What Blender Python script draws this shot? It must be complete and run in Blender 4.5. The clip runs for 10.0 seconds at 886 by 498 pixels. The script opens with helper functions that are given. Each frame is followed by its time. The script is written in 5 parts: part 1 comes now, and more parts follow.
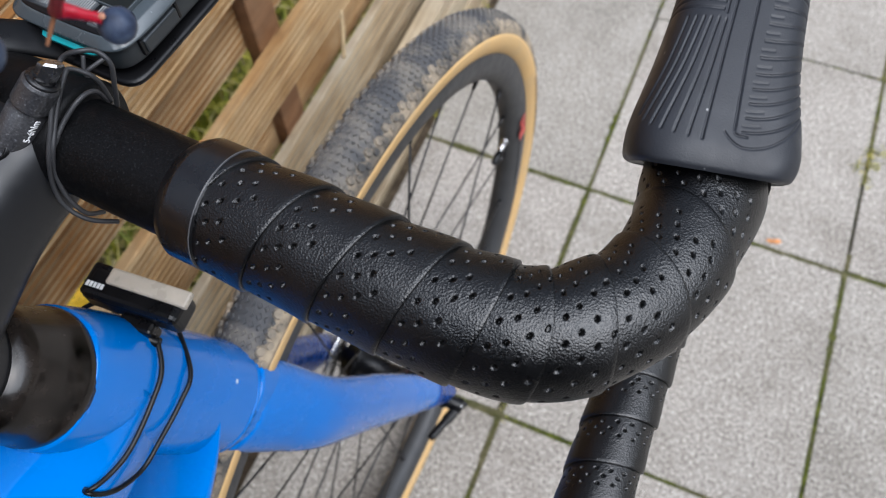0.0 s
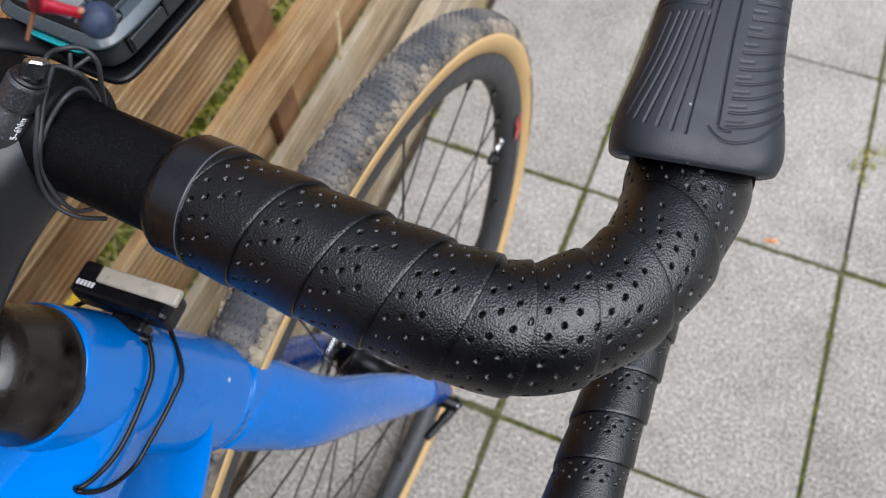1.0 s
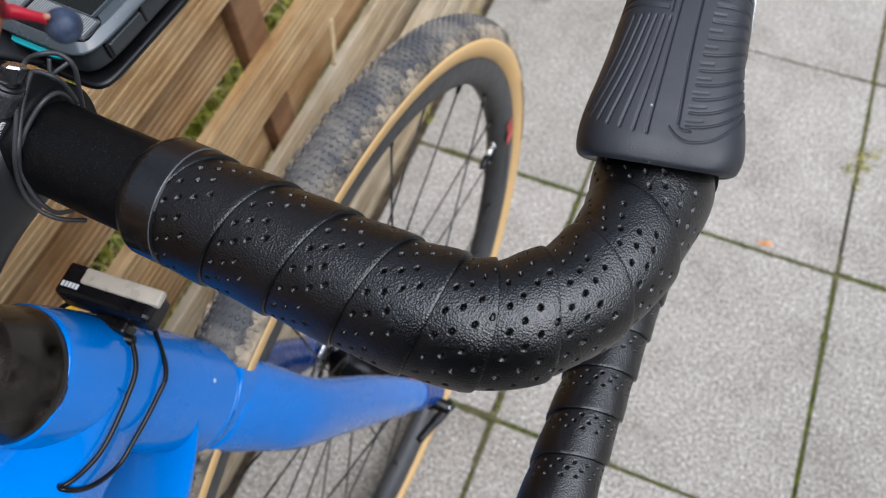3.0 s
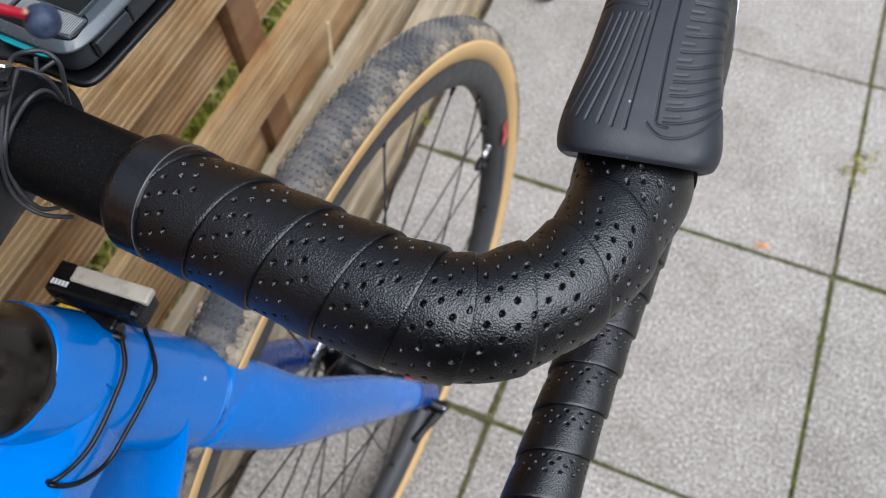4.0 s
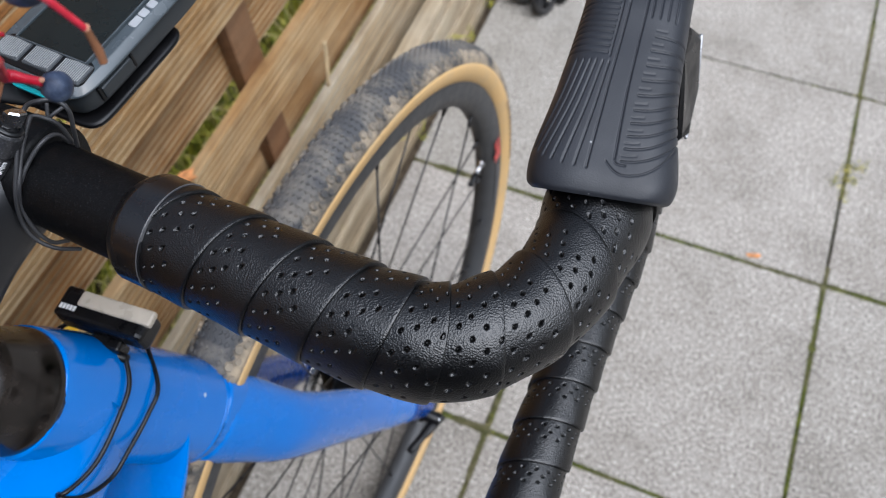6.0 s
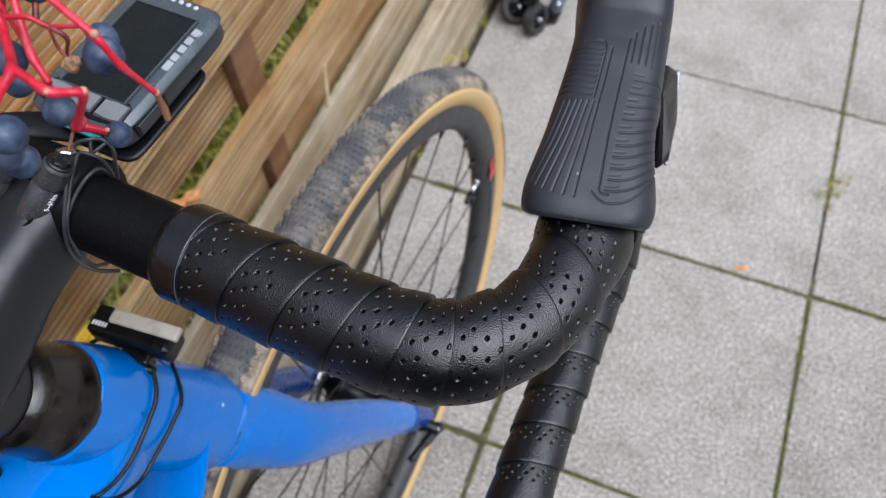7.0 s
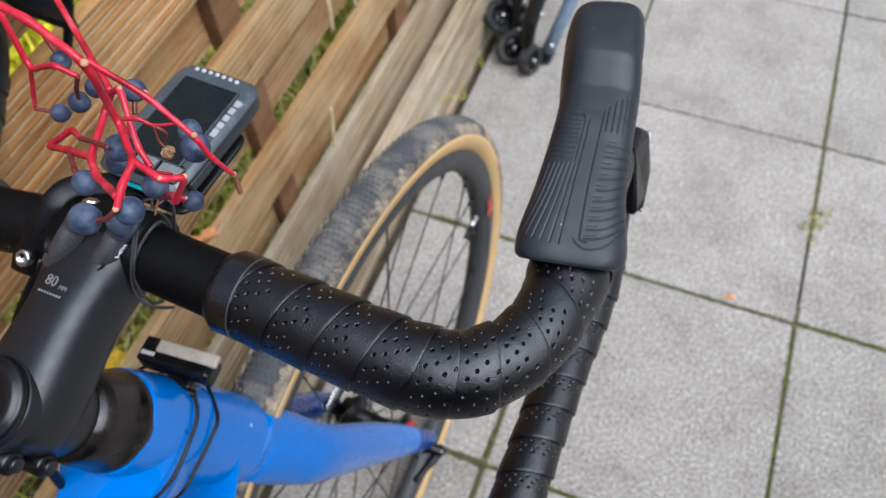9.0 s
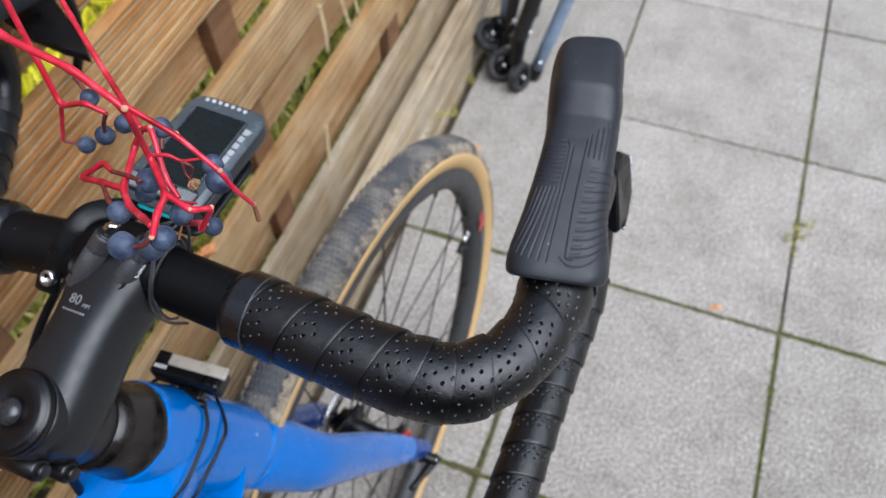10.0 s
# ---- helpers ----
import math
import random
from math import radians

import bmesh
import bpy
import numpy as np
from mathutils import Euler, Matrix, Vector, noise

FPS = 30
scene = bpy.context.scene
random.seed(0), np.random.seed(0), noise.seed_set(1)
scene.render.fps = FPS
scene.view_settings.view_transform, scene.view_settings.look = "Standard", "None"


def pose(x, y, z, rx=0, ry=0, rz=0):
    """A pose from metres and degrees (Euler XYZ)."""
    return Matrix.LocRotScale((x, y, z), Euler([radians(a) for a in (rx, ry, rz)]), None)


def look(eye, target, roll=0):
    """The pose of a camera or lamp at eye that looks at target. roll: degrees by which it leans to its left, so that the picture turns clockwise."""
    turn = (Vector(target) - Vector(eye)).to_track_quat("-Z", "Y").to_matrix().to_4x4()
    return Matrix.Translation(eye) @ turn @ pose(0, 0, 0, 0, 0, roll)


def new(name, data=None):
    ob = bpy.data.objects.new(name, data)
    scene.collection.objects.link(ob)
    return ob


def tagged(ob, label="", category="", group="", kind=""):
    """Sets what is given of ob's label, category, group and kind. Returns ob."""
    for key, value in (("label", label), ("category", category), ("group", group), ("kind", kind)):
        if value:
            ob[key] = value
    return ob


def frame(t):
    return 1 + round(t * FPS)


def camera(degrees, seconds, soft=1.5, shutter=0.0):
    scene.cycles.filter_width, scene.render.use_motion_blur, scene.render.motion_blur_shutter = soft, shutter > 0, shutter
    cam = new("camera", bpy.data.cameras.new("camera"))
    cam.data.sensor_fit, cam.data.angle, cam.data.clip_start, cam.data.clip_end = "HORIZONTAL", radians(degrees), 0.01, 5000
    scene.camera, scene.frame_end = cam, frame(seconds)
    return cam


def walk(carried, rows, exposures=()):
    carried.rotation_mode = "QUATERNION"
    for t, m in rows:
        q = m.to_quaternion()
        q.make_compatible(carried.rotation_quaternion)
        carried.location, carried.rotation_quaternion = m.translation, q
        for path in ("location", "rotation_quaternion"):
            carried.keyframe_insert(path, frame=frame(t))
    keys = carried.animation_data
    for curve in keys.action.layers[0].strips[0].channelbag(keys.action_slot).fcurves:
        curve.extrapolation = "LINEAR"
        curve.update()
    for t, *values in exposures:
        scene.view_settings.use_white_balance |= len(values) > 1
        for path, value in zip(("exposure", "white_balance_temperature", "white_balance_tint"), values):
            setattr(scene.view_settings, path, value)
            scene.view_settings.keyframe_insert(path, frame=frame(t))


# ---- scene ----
cam = camera(59.74, 10.0, soft=1.1)
cam.data.dof.use_dof, cam.data.dof.focus_distance, cam.data.dof.aperture_fstop = True, 0.252, 17
PATH = [
    (0.0, -0.3312, -0.7006, 1.0489, 28.33, 1.39, 22.88),
    (0.5, -0.3287, -0.7012, 1.0486, 28.44, 1.41, 22.76),
    (1.0, -0.3263, -0.7010, 1.0485, 28.49, 1.51, 22.68),
    (1.5, -0.3237, -0.6998, 1.0487, 28.54, 1.60, 22.60),
    (2.0, -0.3204, -0.6997, 1.0501, 28.63, 1.68, 22.60),
    (2.5, -0.3180, -0.7003, 1.0514, 28.75, 1.73, 22.55),
    (4.0, -0.3081, -0.7020, 1.0525, 29.19, 1.87, 22.54),
    (4.5, -0.3048, -0.7010, 1.0535, 29.26, 1.96, 22.51),
    (5.0, -0.3033, -0.6993, 1.0546, 29.32, 2.08, 22.51),
    (5.5, -0.3010, -0.6996, 1.0618, 29.50, 2.24, 22.46),
    (7.0, -0.2960, -0.7160, 1.1027, 30.74, 2.06, 21.62),
    (7.5, -0.2949, -0.7237, 1.1169, 31.41, 2.08, 21.54),
    (8.0, -0.2913, -0.7312, 1.1323, 31.95, 2.12, 21.44),
    (8.5, -0.2901, -0.7362, 1.1431, 32.49, 2.10, 21.33),
    (9.0, -0.2885, -0.7399, 1.1538, 32.85, 2.13, 21.25),
    (9.5, -0.2880, -0.7445, 1.1644, 33.18, 2.00, 21.02),
    (10.0, -0.2853, -0.7524, 1.1794, 33.71, 1.80, 20.57),
]
walk(cam, [(t, pose(x, y, z, rx, ry, rz)) for t, x, y, z, rx, ry, rz in PATH], [(0, 1.05, 6030, 12), (10, 1.01, 5880, 12)])

# ---- light ----
world = bpy.data.worlds.new("overcast_sky")
scene.world = world
world.use_nodes = True
wn = world.node_tree.nodes
sky = wn.new("ShaderNodeTexSky")
sky.sky_type = "NISHITA"
sky.sun_disc = False
sky.sun_elevation = radians(61.7)
sky.sun_rotation = radians(111.8)
sky.altitude = 100
sky.air_density = 1.6
sky.dust_density = 6.0
sky.ozone_density = 1.0
tone = wn.new("ShaderNodeHueSaturation")
tone.inputs["Saturation"].default_value = 0.6
world.node_tree.links.new(sky.outputs[0], tone.inputs["Color"])
world.node_tree.links.new(tone.outputs[0], wn["Background"].inputs[0])
wn["Background"].inputs[1].default_value = 0.066

sun = new("sun", bpy.data.lights.new("sun", "SUN"))
sun.data.energy = 2.15
sun.data.angle = radians(72)
sun.data.color = (0.90, 0.955, 1.0)
sun.matrix_world = look((1.5, -0.6, 3.0), (0, 0, 0))


# ---- materials ----
class Mat:
    """A small node-material builder."""

    def __init__(self, name, color=(0.5, 0.5, 0.5), rough=0.5, metal=0.0, spec=0.5):
        self.m = bpy.data.materials.new(name)
        self.m.use_nodes = True
        self.t = self.m.node_tree
        self.b = self.t.nodes["Principled BSDF"]
        self.b.inputs["Base Color"].default_value = (*color, 1)
        self.b.inputs["Roughness"].default_value = rough
        self.b.inputs["Metallic"].default_value = metal
        self.b.inputs["Specular IOR Level"].default_value = spec
        self.coord = None
        self.last_bump = None

    def n(self, kind, **props):
        node = self.t.nodes.new("ShaderNode" + kind)
        for k, v in props.items():
            if k == "operation":
                node.operation = v
            elif k == "blend_type":
                node.blend_type = v
            elif k == "data_type":
                node.data_type = v
            elif k == "feature":
                node.feature = v
        return node

    def link(self, a, b):
        self.t.links.new(a, b)

    def place(self, scale=(1, 1, 1), shift=None):
        if self.coord is None:
            self.coord = self.n("TexCoord")
        mp = self.n("Mapping")
        mp.inputs["Scale"].default_value = scale
        self.link(self.coord.outputs["Object"], mp.inputs["Vector"])
        if shift:
            info = self.n("ObjectInfo")
            mul = self.n("Math", operation="MULTIPLY")
            mul.inputs[1].default_value = shift
            self.link(info.outputs["Random"], mul.inputs[0])
            self.link(mul.outputs[0], mp.inputs["Location"])
        return mp.outputs[0]

    def noise(self, vec, scale, detail=4, rough=0.55, dist=0.0):
        nd = self.n("TexNoise")
        nd.inputs["Scale"].default_value = scale
        nd.inputs["Detail"].default_value = detail
        nd.inputs["Roughness"].default_value = rough
        nd.inputs["Distortion"].default_value = dist
        self.link(vec, nd.inputs["Vector"])
        return nd.outputs["Fac"]

    def voronoi(self, vec, scale, out="Distance", feature="F1"):
        nd = self.n("TexVoronoi", feature=feature)
        nd.inputs["Scale"].default_value = scale
        self.link(vec, nd.inputs["Vector"])
        return nd.outputs[out]

    def ramp(self, fac, stops):
        nd = self.n("ValToRGB")
        els = nd.color_ramp.elements
        while len(els) < len(stops):
            els.new(0.5)
        for e, (p, c) in zip(els, stops):
            e.position = p
            e.color = (*c, 1) if len(c) == 3 else c
        self.link(fac, nd.inputs[0])
        return nd.outputs[0]

    def mix(self, a, b, fac, blend="MIX"):
        nd = self.n("Mix", data_type="RGBA", blend_type=blend)
        for sock, v in ((nd.inputs[6], a), (nd.inputs[7], b), (nd.inputs[0], fac)):
            if isinstance(v, (int, float)):
                sock.default_value = v
            elif isinstance(v, tuple):
                sock.default_value = (*v, 1)
            else:
                self.link(v, sock)
        return nd.outputs[2]

    def map(self, fac, a, b, lo=0.0, hi=1.0):
        nd = self.n("MapRange")
        for k, v in zip(("From Min", "From Max", "To Min", "To Max"), (lo, hi, a, b)):
            nd.inputs[k].default_value = v
        self.link(fac, nd.inputs["Value"])
        return nd.outputs[0]

    def color(self, sock):
        self.link(sock, self.b.inputs["Base Color"])
        return self

    def rough(self, sock):
        self.link(sock, self.b.inputs["Roughness"])
        return self

    def bump(self, height, strength, distance):
        nd = self.n("Bump")
        nd.inputs["Strength"].default_value = strength
        nd.inputs["Distance"].default_value = distance
        self.link(height, nd.inputs["Height"])
        if self.last_bump:
            self.link(self.last_bump, nd.inputs["Normal"])
        self.last_bump = nd.outputs[0]
        self.link(nd.outputs[0], self.b.inputs["Normal"])
        return self


def m_concrete():
    k = Mat("concrete_paver", rough=0.85, spec=0.3)
    v = k.place()
    vs = k.place(shift=9.0)
    grain = k.ramp(k.noise(v, 250, 3, 0.72), [(0.30, (0.045, 0.041, 0.036)), (0.43, (0.235, 0.217, 0.193)), (0.56, (0.395, 0.367, 0.330)), (0.70, (0.78, 0.735, 0.67))])
    stain = k.ramp(k.noise(vs, 9.0, 7, 0.70), [(0.30, (0.70, 0.685, 0.66)), (0.5, (0.92, 0.91, 0.895)), (0.7, (1.06, 1.055, 1.05))])
    c = k.mix(grain, stain, 1.0, "MULTIPLY")
    speck = k.ramp(k.voronoi(v, 190), [(0.10, (0.45, 0.44, 0.42)), (0.22, (1, 1, 1))])
    c = k.mix(c, speck, 0.8, "MULTIPLY")
    info = k.n("ObjectInfo")
    tint = k.ramp(info.outputs["Random"], [(0.0, (0.9, 0.9, 0.89)), (1.0, (1.07, 1.06, 1.06))])
    c = k.mix(c, tint, 1.0, "MULTIPLY")
    k.color(c)
    k.bump(k.noise(v, 420, 4, 0.7), 0.5, 0.0012)
    k.bump(k.noise(v, 60, 3), 0.3, 0.002)
    return k.m


def m_soil():
    k = Mat("damp_soil", rough=0.95, spec=0.2)
    v = k.place()
    k.color(k.ramp(k.noise(v, 45, 6, 0.7), [(0.3, (0.035, 0.026, 0.017)), (0.55, (0.09, 0.068, 0.045)), (0.75, (0.19, 0.15, 0.10))]))
    k.bump(k.noise(v, 90, 5, 0.7), 0.8, 0.006)
    return k.m


def m_moss():
    k = Mat("joint_moss", rough=0.95, spec=0.15)
    v = k.place()
    green = k.ramp(k.noise(v, 60, 5, 0.65), [(0.30, (0.018, 0.022, 0.006)), (0.5, (0.060, 0.070, 0.014)), (0.72, (0.15, 0.165, 0.026))])
    dry = k.ramp(k.noise(v, 80, 5, 0.65), [(0.30, (0.040, 0.036, 0.018)), (0.5, (0.100, 0.090, 0.046)), (0.72, (0.20, 0.18, 0.11))])
    k.color(k.mix(green, dry, k.map(k.noise(k.place(shift=5.0), 7.0, 5, 0.6), 0.0, 0.95, 0.44, 0.60)))
    k.bump(k.noise(v, 500, 3, 0.7), 0.8, 0.003)
    return k.m


def m_wood(name, low, mid, high, grey):
    k = Mat(name, rough=0.72, spec=0.35)
    v = k.place((1, 1, 1), 7.0)
    long = k.place((14, 0.6, 14), 7.0)
    fine = k.place((160, 3.0, 160), 7.0)
    base = k.ramp(k.noise(long, 3.0, 6, 0.65, 0.6), [(0.25, low), (0.5, mid), (0.75, high)])
    streak = k.ramp(k.noise(fine, 2.2, 4, 0.7), [(0.28, (0.42, 0.385, 0.34)), (0.46, (0.92, 0.91, 0.90)), (0.58, (1.14, 1.14, 1.15)), (0.72, (1.62, 1.63, 1.65))])
    c = k.mix(base, streak, 1.0, "MULTIPLY")
    blot = k.ramp(k.noise(k.place((34, 7, 34), 7.0), 1.6, 6, 0.72), [(0.30, (0.55, 0.48, 0.42)), (0.47, (0.98, 0.97, 0.96)), (0.70, (1.16, 1.16, 1.16))])
    c = k.mix(c, blot, 0.9, "MULTIPLY")
    c = k.mix(c, grey, k.map(k.noise(v, 9, 5, 0.6), 0.0, 0.65, 0.42, 0.70))
    info = k.n("ObjectInfo")
    c = k.mix(c, k.ramp(info.outputs["Random"], [(0.0, (0.82, 0.80, 0.78)), (1.0, (1.12, 1.10, 1.07))]), 1.0, "MULTIPLY")
    k.color(c)
    k.rough(k.map(k.noise(v, 14, 3), 0.5, 0.85, 0.3, 0.7))
    k.bump(k.noise(fine, 2.2, 4, 0.7), 0.8, 0.002)
    return k.m


def m_leather():
    k = Mat("black_bar_tape", (0.002, 0.002, 0.0022), 0.30, 0.0, 0.62)
    v = k.place()
    k.rough(k.map(k.noise(v, 55, 4, 0.6), 0.26, 0.37, 0.3, 0.7))
    k.color(k.ramp(k.noise(v, 30, 4), [(0.3, (0.0010, 0.0010, 0.0012)), (0.7, (0.0024, 0.0024, 0.0028))]))
    # pebbled grain with creases between
    k.bump(k.voronoi(v, 1750), 0.52, 0.00026)
    k.bump(k.noise(v, 1900, 2), 0.20, 0.0002)
    return k.m


def m_rubber(name="black_hood_rubber", c=(0.0200, 0.0215, 0.0260), r=0.42):
    k = Mat(name, c, r, 0.0, 0.36)
    v = k.place()
    base = k.ramp(k.noise(v, 18, 5, 0.6), [(0.3, tuple(0.8 * x for x in c)), (0.7, tuple(1.25 * x for x in c))])
    # specks of pale dust
    speck = k.ramp(k.voronoi(v, 170), [(0.05, (1, 1, 1)), (0.09, (0, 0, 0))])
    gate = k.ramp(k.noise(v, 60, 2), [(0.56, (0, 0, 0)), (0.60, (1, 1, 1))])
    k.color(k.mix(base, (0.30, 0.30, 0.30), k.mix(speck, gate, 1.0, "MULTIPLY")))
    k.rough(k.map(k.noise(v, 90, 4, 0.7), r - 0.09, r + 0.12, 0.3, 0.7))
    k.bump(k.noise(v, 1500, 2, 0.6), 0.22, 0.0003)
    return k.m


def m_anodised(name="black_anodised_alloy", c=(0.0025, 0.0025, 0.003), r=0.33):
    k = Mat(name, c, r, 0.0, 0.5)
    v = k.place()
    k.rough(k.map(k.noise(v, 240, 4, 0.7), r - 0.07, r + 0.1, 0.3, 0.7))
    k.bump(k.noise(v, 2200, 2), 0.05, 0.0001)
    return k.m


def m_blasted(name, c, r, spec):
    """Bead-blasted black metal, its fine sparkle painted as pale grain, with a few pale scuffs."""
    k = Mat(name, c, r, 0.0, spec)
    v = k.place()
    grain = k.ramp(k.noise(v, 1500, 2, 0.6), [(0.35, tuple(0.5 * x for x in c)), (0.62, tuple(1.4 * x for x in c)), (0.75, tuple(4.0 * x + 0.01 for x in c))])
    speck = k.ramp(k.voronoi(v, 210), [(0.045, (1, 1, 1)), (0.08, (0, 0, 0))])
    gate = k.ramp(k.noise(v, 75, 3), [(0.57, (0, 0, 0)), (0.62, (1, 1, 1))])
    k.color(k.mix(grain, (0.22, 0.21, 0.20), k.mix(speck, gate, 1.0, "MULTIPLY")))
    k.rough(k.map(k.noise(v, 240, 4, 0.7), r - 0.06, r + 0.1, 0.3, 0.7))
    k.bump(k.noise(v, 1500, 2, 0.6), 0.30, 0.0003)
    return k.m


def m_paint():
    k = Mat("blue_gloss_paint", (0.010, 0.125, 0.60), 0.22, 0.0, 0.28)
    v = k.place()
    c = k.ramp(k.noise(v, 6, 3), [(0.3, (0.001, 0.140, 0.53)), (0.7, (0.002, 0.172, 0.61))])
    dust = k.map(k.noise(v, 150, 6, 0.75), 0.0, 0.22, 0.62, 0.82)
    c = k.mix(c, (0.06, 0.25, 0.50), dust)
    # small pale stone chips here and there
    chip = k.ramp(k.voronoi(v, 48), [(0.045, (1, 1, 1)), (0.075, (0, 0, 0))])
    gate = k.ramp(k.noise(v, 30, 2), [(0.52, (0, 0, 0)), (0.56, (1, 1, 1))])
    k.color(k.mix(c, (0.55, 0.66, 0.78), k.mix(chip, gate, 1.0, "MULTIPLY")))
    k.rough(k.map(k.noise(v, 35, 5, 0.65), 0.16, 0.36, 0.35, 0.7))
    k.b.inputs["Coat Weight"].default_value = 0.48
    k.b.inputs["Coat Roughness"].default_value = 0.07
    return k.m


def m_tyre():
    k = Mat("black_tyre_rubber", (0.028, 0.029, 0.031), 0.75, 0.0, 0.3)
    v = k.place()
    dust = k.map(k.noise(v, 26, 6, 0.7), 0.0, 0.85, 0.44, 0.68)
    c = k.ramp(k.noise(v, 8, 4), [(0.3, (0.060, 0.061, 0.064)), (0.7, (0.10, 0.10, 0.103))])
    k.color(k.mix(c, (0.30, 0.265, 0.215), dust))
    k.bump(k.noise(v, 700, 3), 0.3, 0.0005)
    return k.m


def m_dusty(name, c, d, amount=0.7):
    k = Mat(name, c, 0.8, 0.0, 0.3)
    v = k.place()
    k.color(k.mix(c, d, k.map(k.noise(v, 40, 6, 0.7), 0.0, amount, 0.40, 0.66)))
    k.bump(k.noise(v, 600, 3), 0.3, 0.0005)
    return k.m


def m_plain(name, c, r=0.5, metal=0.0, spec=0.5, wear=0.15, scale=60):
    k = Mat(name, c, r, metal, spec)
    v = k.place()
    k.color(k.ramp(k.noise(v, scale, 5, 0.6), [(0.3, tuple(x * (1 - wear) for x in c)), (0.7, tuple(min(1, x * (1 + wear)) for x in c))]))
    k.rough(k.map(k.noise(v, scale * 2, 3), max(0.03, r - 0.08), r + 0.1, 0.3, 0.7))
    return k.m


def m_berry():
    k = Mat("bloomed_blue_berry", (0.02, 0.03, 0.07), 0.55, 0.0, 0.4)
    v = k.place(shift=3.0)
    k.color(k.ramp(k.noise(v, 130, 5, 0.7), [(0.30, (0.008, 0.011, 0.024)), (0.46, (0.034, 0.050, 0.092)), (0.60, (0.075, 0.100, 0.150)), (0.75, (0.19, 0.22, 0.26))]))
    k.rough(k.map(k.noise(v, 200, 3), 0.38, 0.7, 0.3, 0.7))
    return k.m


def m_stalk():
    k = Mat("red_berry_stalk", (0.45, 0.03, 0.04), 0.32, 0.0, 0.5)
    v = k.place()
    k.color(k.ramp(k.noise(v, 90, 5, 0.6), [(0.28, (0.22, 0.005, 0.012)), (0.46, (0.44, 0.009, 0.026)), (0.60, (0.58, 0.020, 0.045)), (0.78, (0.66, 0.11, 0.13))]))
    k.bump(k.noise(v, 500, 3), 0.3, 0.0006)
    return k.m


def m_grass():
    k = Mat("grass_blade", (0.06, 0.11, 0.02), 0.6, 0.0, 0.3)
    geo = k.n("NewGeometry")
    k.color(k.ramp(geo.outputs["Random Per Island"], [(0.0, (0.08, 0.10, 0.018)), (0.4, (0.30, 0.32, 0.035)), (0.65, (0.55, 0.50, 0.06)), (1.0, (0.64, 0.53, 0.26))]))
    return k.m


CONCRETE, SOIL, MOSS = m_concrete(), m_soil(), m_moss()
WOOD = m_wood("weathered_grooved_board", (0.136, 0.072, 0.024), (0.305, 0.176, 0.068), (0.440, 0.290, 0.132), (0.43, 0.322, 0.178))
WOOD_WARM = m_wood("brown_stained_board", (0.165, 0.061, 0.015), (0.40, 0.178, 0.051), (0.60, 0.325, 0.116), (0.58, 0.385, 0.172))
WOOD_GREY = m_wood("grey_weathered_board", (0.175, 0.130, 0.078), (0.35, 0.280, 0.182), (0.50, 0.420, 0.298), (0.50, 0.450, 0.350))
WOOD_BACK = m_wood("rear_board", (0.15, 0.065, 0.020), (0.30, 0.145, 0.045), (0.44, 0.25, 0.10), (0.42, 0.29, 0.15))
# pale groove lips: wear, plus skylight painted on their upward faces
WORN_LIT = m_wood("worn_lit_ridge", (0.19, 0.115, 0.050), (0.36, 0.25, 0.125), (0.54, 0.42, 0.26), (0.50, 0.40, 0.25))
BATTEN = m_wood("red_brown_batten", (0.085, 0.036, 0.013), (0.175, 0.082, 0.034), (0.26, 0.135, 0.062), (0.26, 0.16, 0.09))
LEATHER, HOOD, ALLOY, PAINT, TYRE = m_leather(), m_rubber(), m_anodised(), m_paint(), m_tyre()
MATT_BAR = m_blasted("matt_black_bar", (0.0024, 0.0024, 0.0027), 0.44, 0.17)
BLASTED = m_blasted("bead_blasted_black_alloy", (0.034, 0.034, 0.037), 0.38, 1.0)
STEM_BLACK = m_anodised("satin_black_stem", (0.009, 0.0095, 0.011), 0.36)
STEM_BLACK.node_tree.nodes["Principled BSDF"].inputs["Specular IOR Level"].default_value = 0.5
TAN = m_dusty("tan_sidewall", (0.62, 0.40, 0.17), (0.50, 0.36, 0.20), 0.5)
KNOB_DUST = m_dusty("dusty_tread_rubber", (0.070, 0.069, 0.068), (0.42, 0.345, 0.25), 0.95)
MUD = m_dusty("mud_caked_rubber", (0.085, 0.080, 0.074), (0.46, 0.37, 0.26), 1.0)
RIM = m_plain("matt_grey_rim", (0.045, 0.046, 0.048), 0.5, 0.0, 0.4)
# the spacer's brown mottle imitates blotchy reflections in its gloss
SPACER = m_plain("black_carbon_spacer", (0.012, 0.0095, 0.008), 0.20, 0.0, 0.42, 0.9, 70)
GLOSS = m_plain("glossy_black_tape", (0.004, 0.004, 0.0048), 0.28, 0.0, 0.8, 0.3, 45)
BLACK = m_plain("black_plastic", (0.004, 0.004, 0.0046), 0.32, 0.0, 0.28)
STEEL = m_plain("bright_steel", (0.62, 0.62, 0.63), 0.25, 1.0)
DARKSTEEL = m_plain("black_steel", (0.009, 0.009, 0.010), 0.32, 0.0, 0.5)
WHITE = m_plain("white_print", (0.72, 0.72, 0.72), 0.5)
FADED = m_plain("faded_grey_print", (0.20, 0.20, 0.205), 0.5)
PALE = m_plain("pale_lamp_lens", (0.45, 0.46, 0.47), 0.35)
SEAMGREY = m_plain("grey_tape_edge", (0.075, 0.075, 0.078), 0.4)
RED = m_plain("red_anodised", (0.55, 0.03, 0.025), 0.35)
GREYBODY = m_plain("slate_grey_plastic", (0.052, 0.064, 0.072), 0.22, 0.0, 0.6)
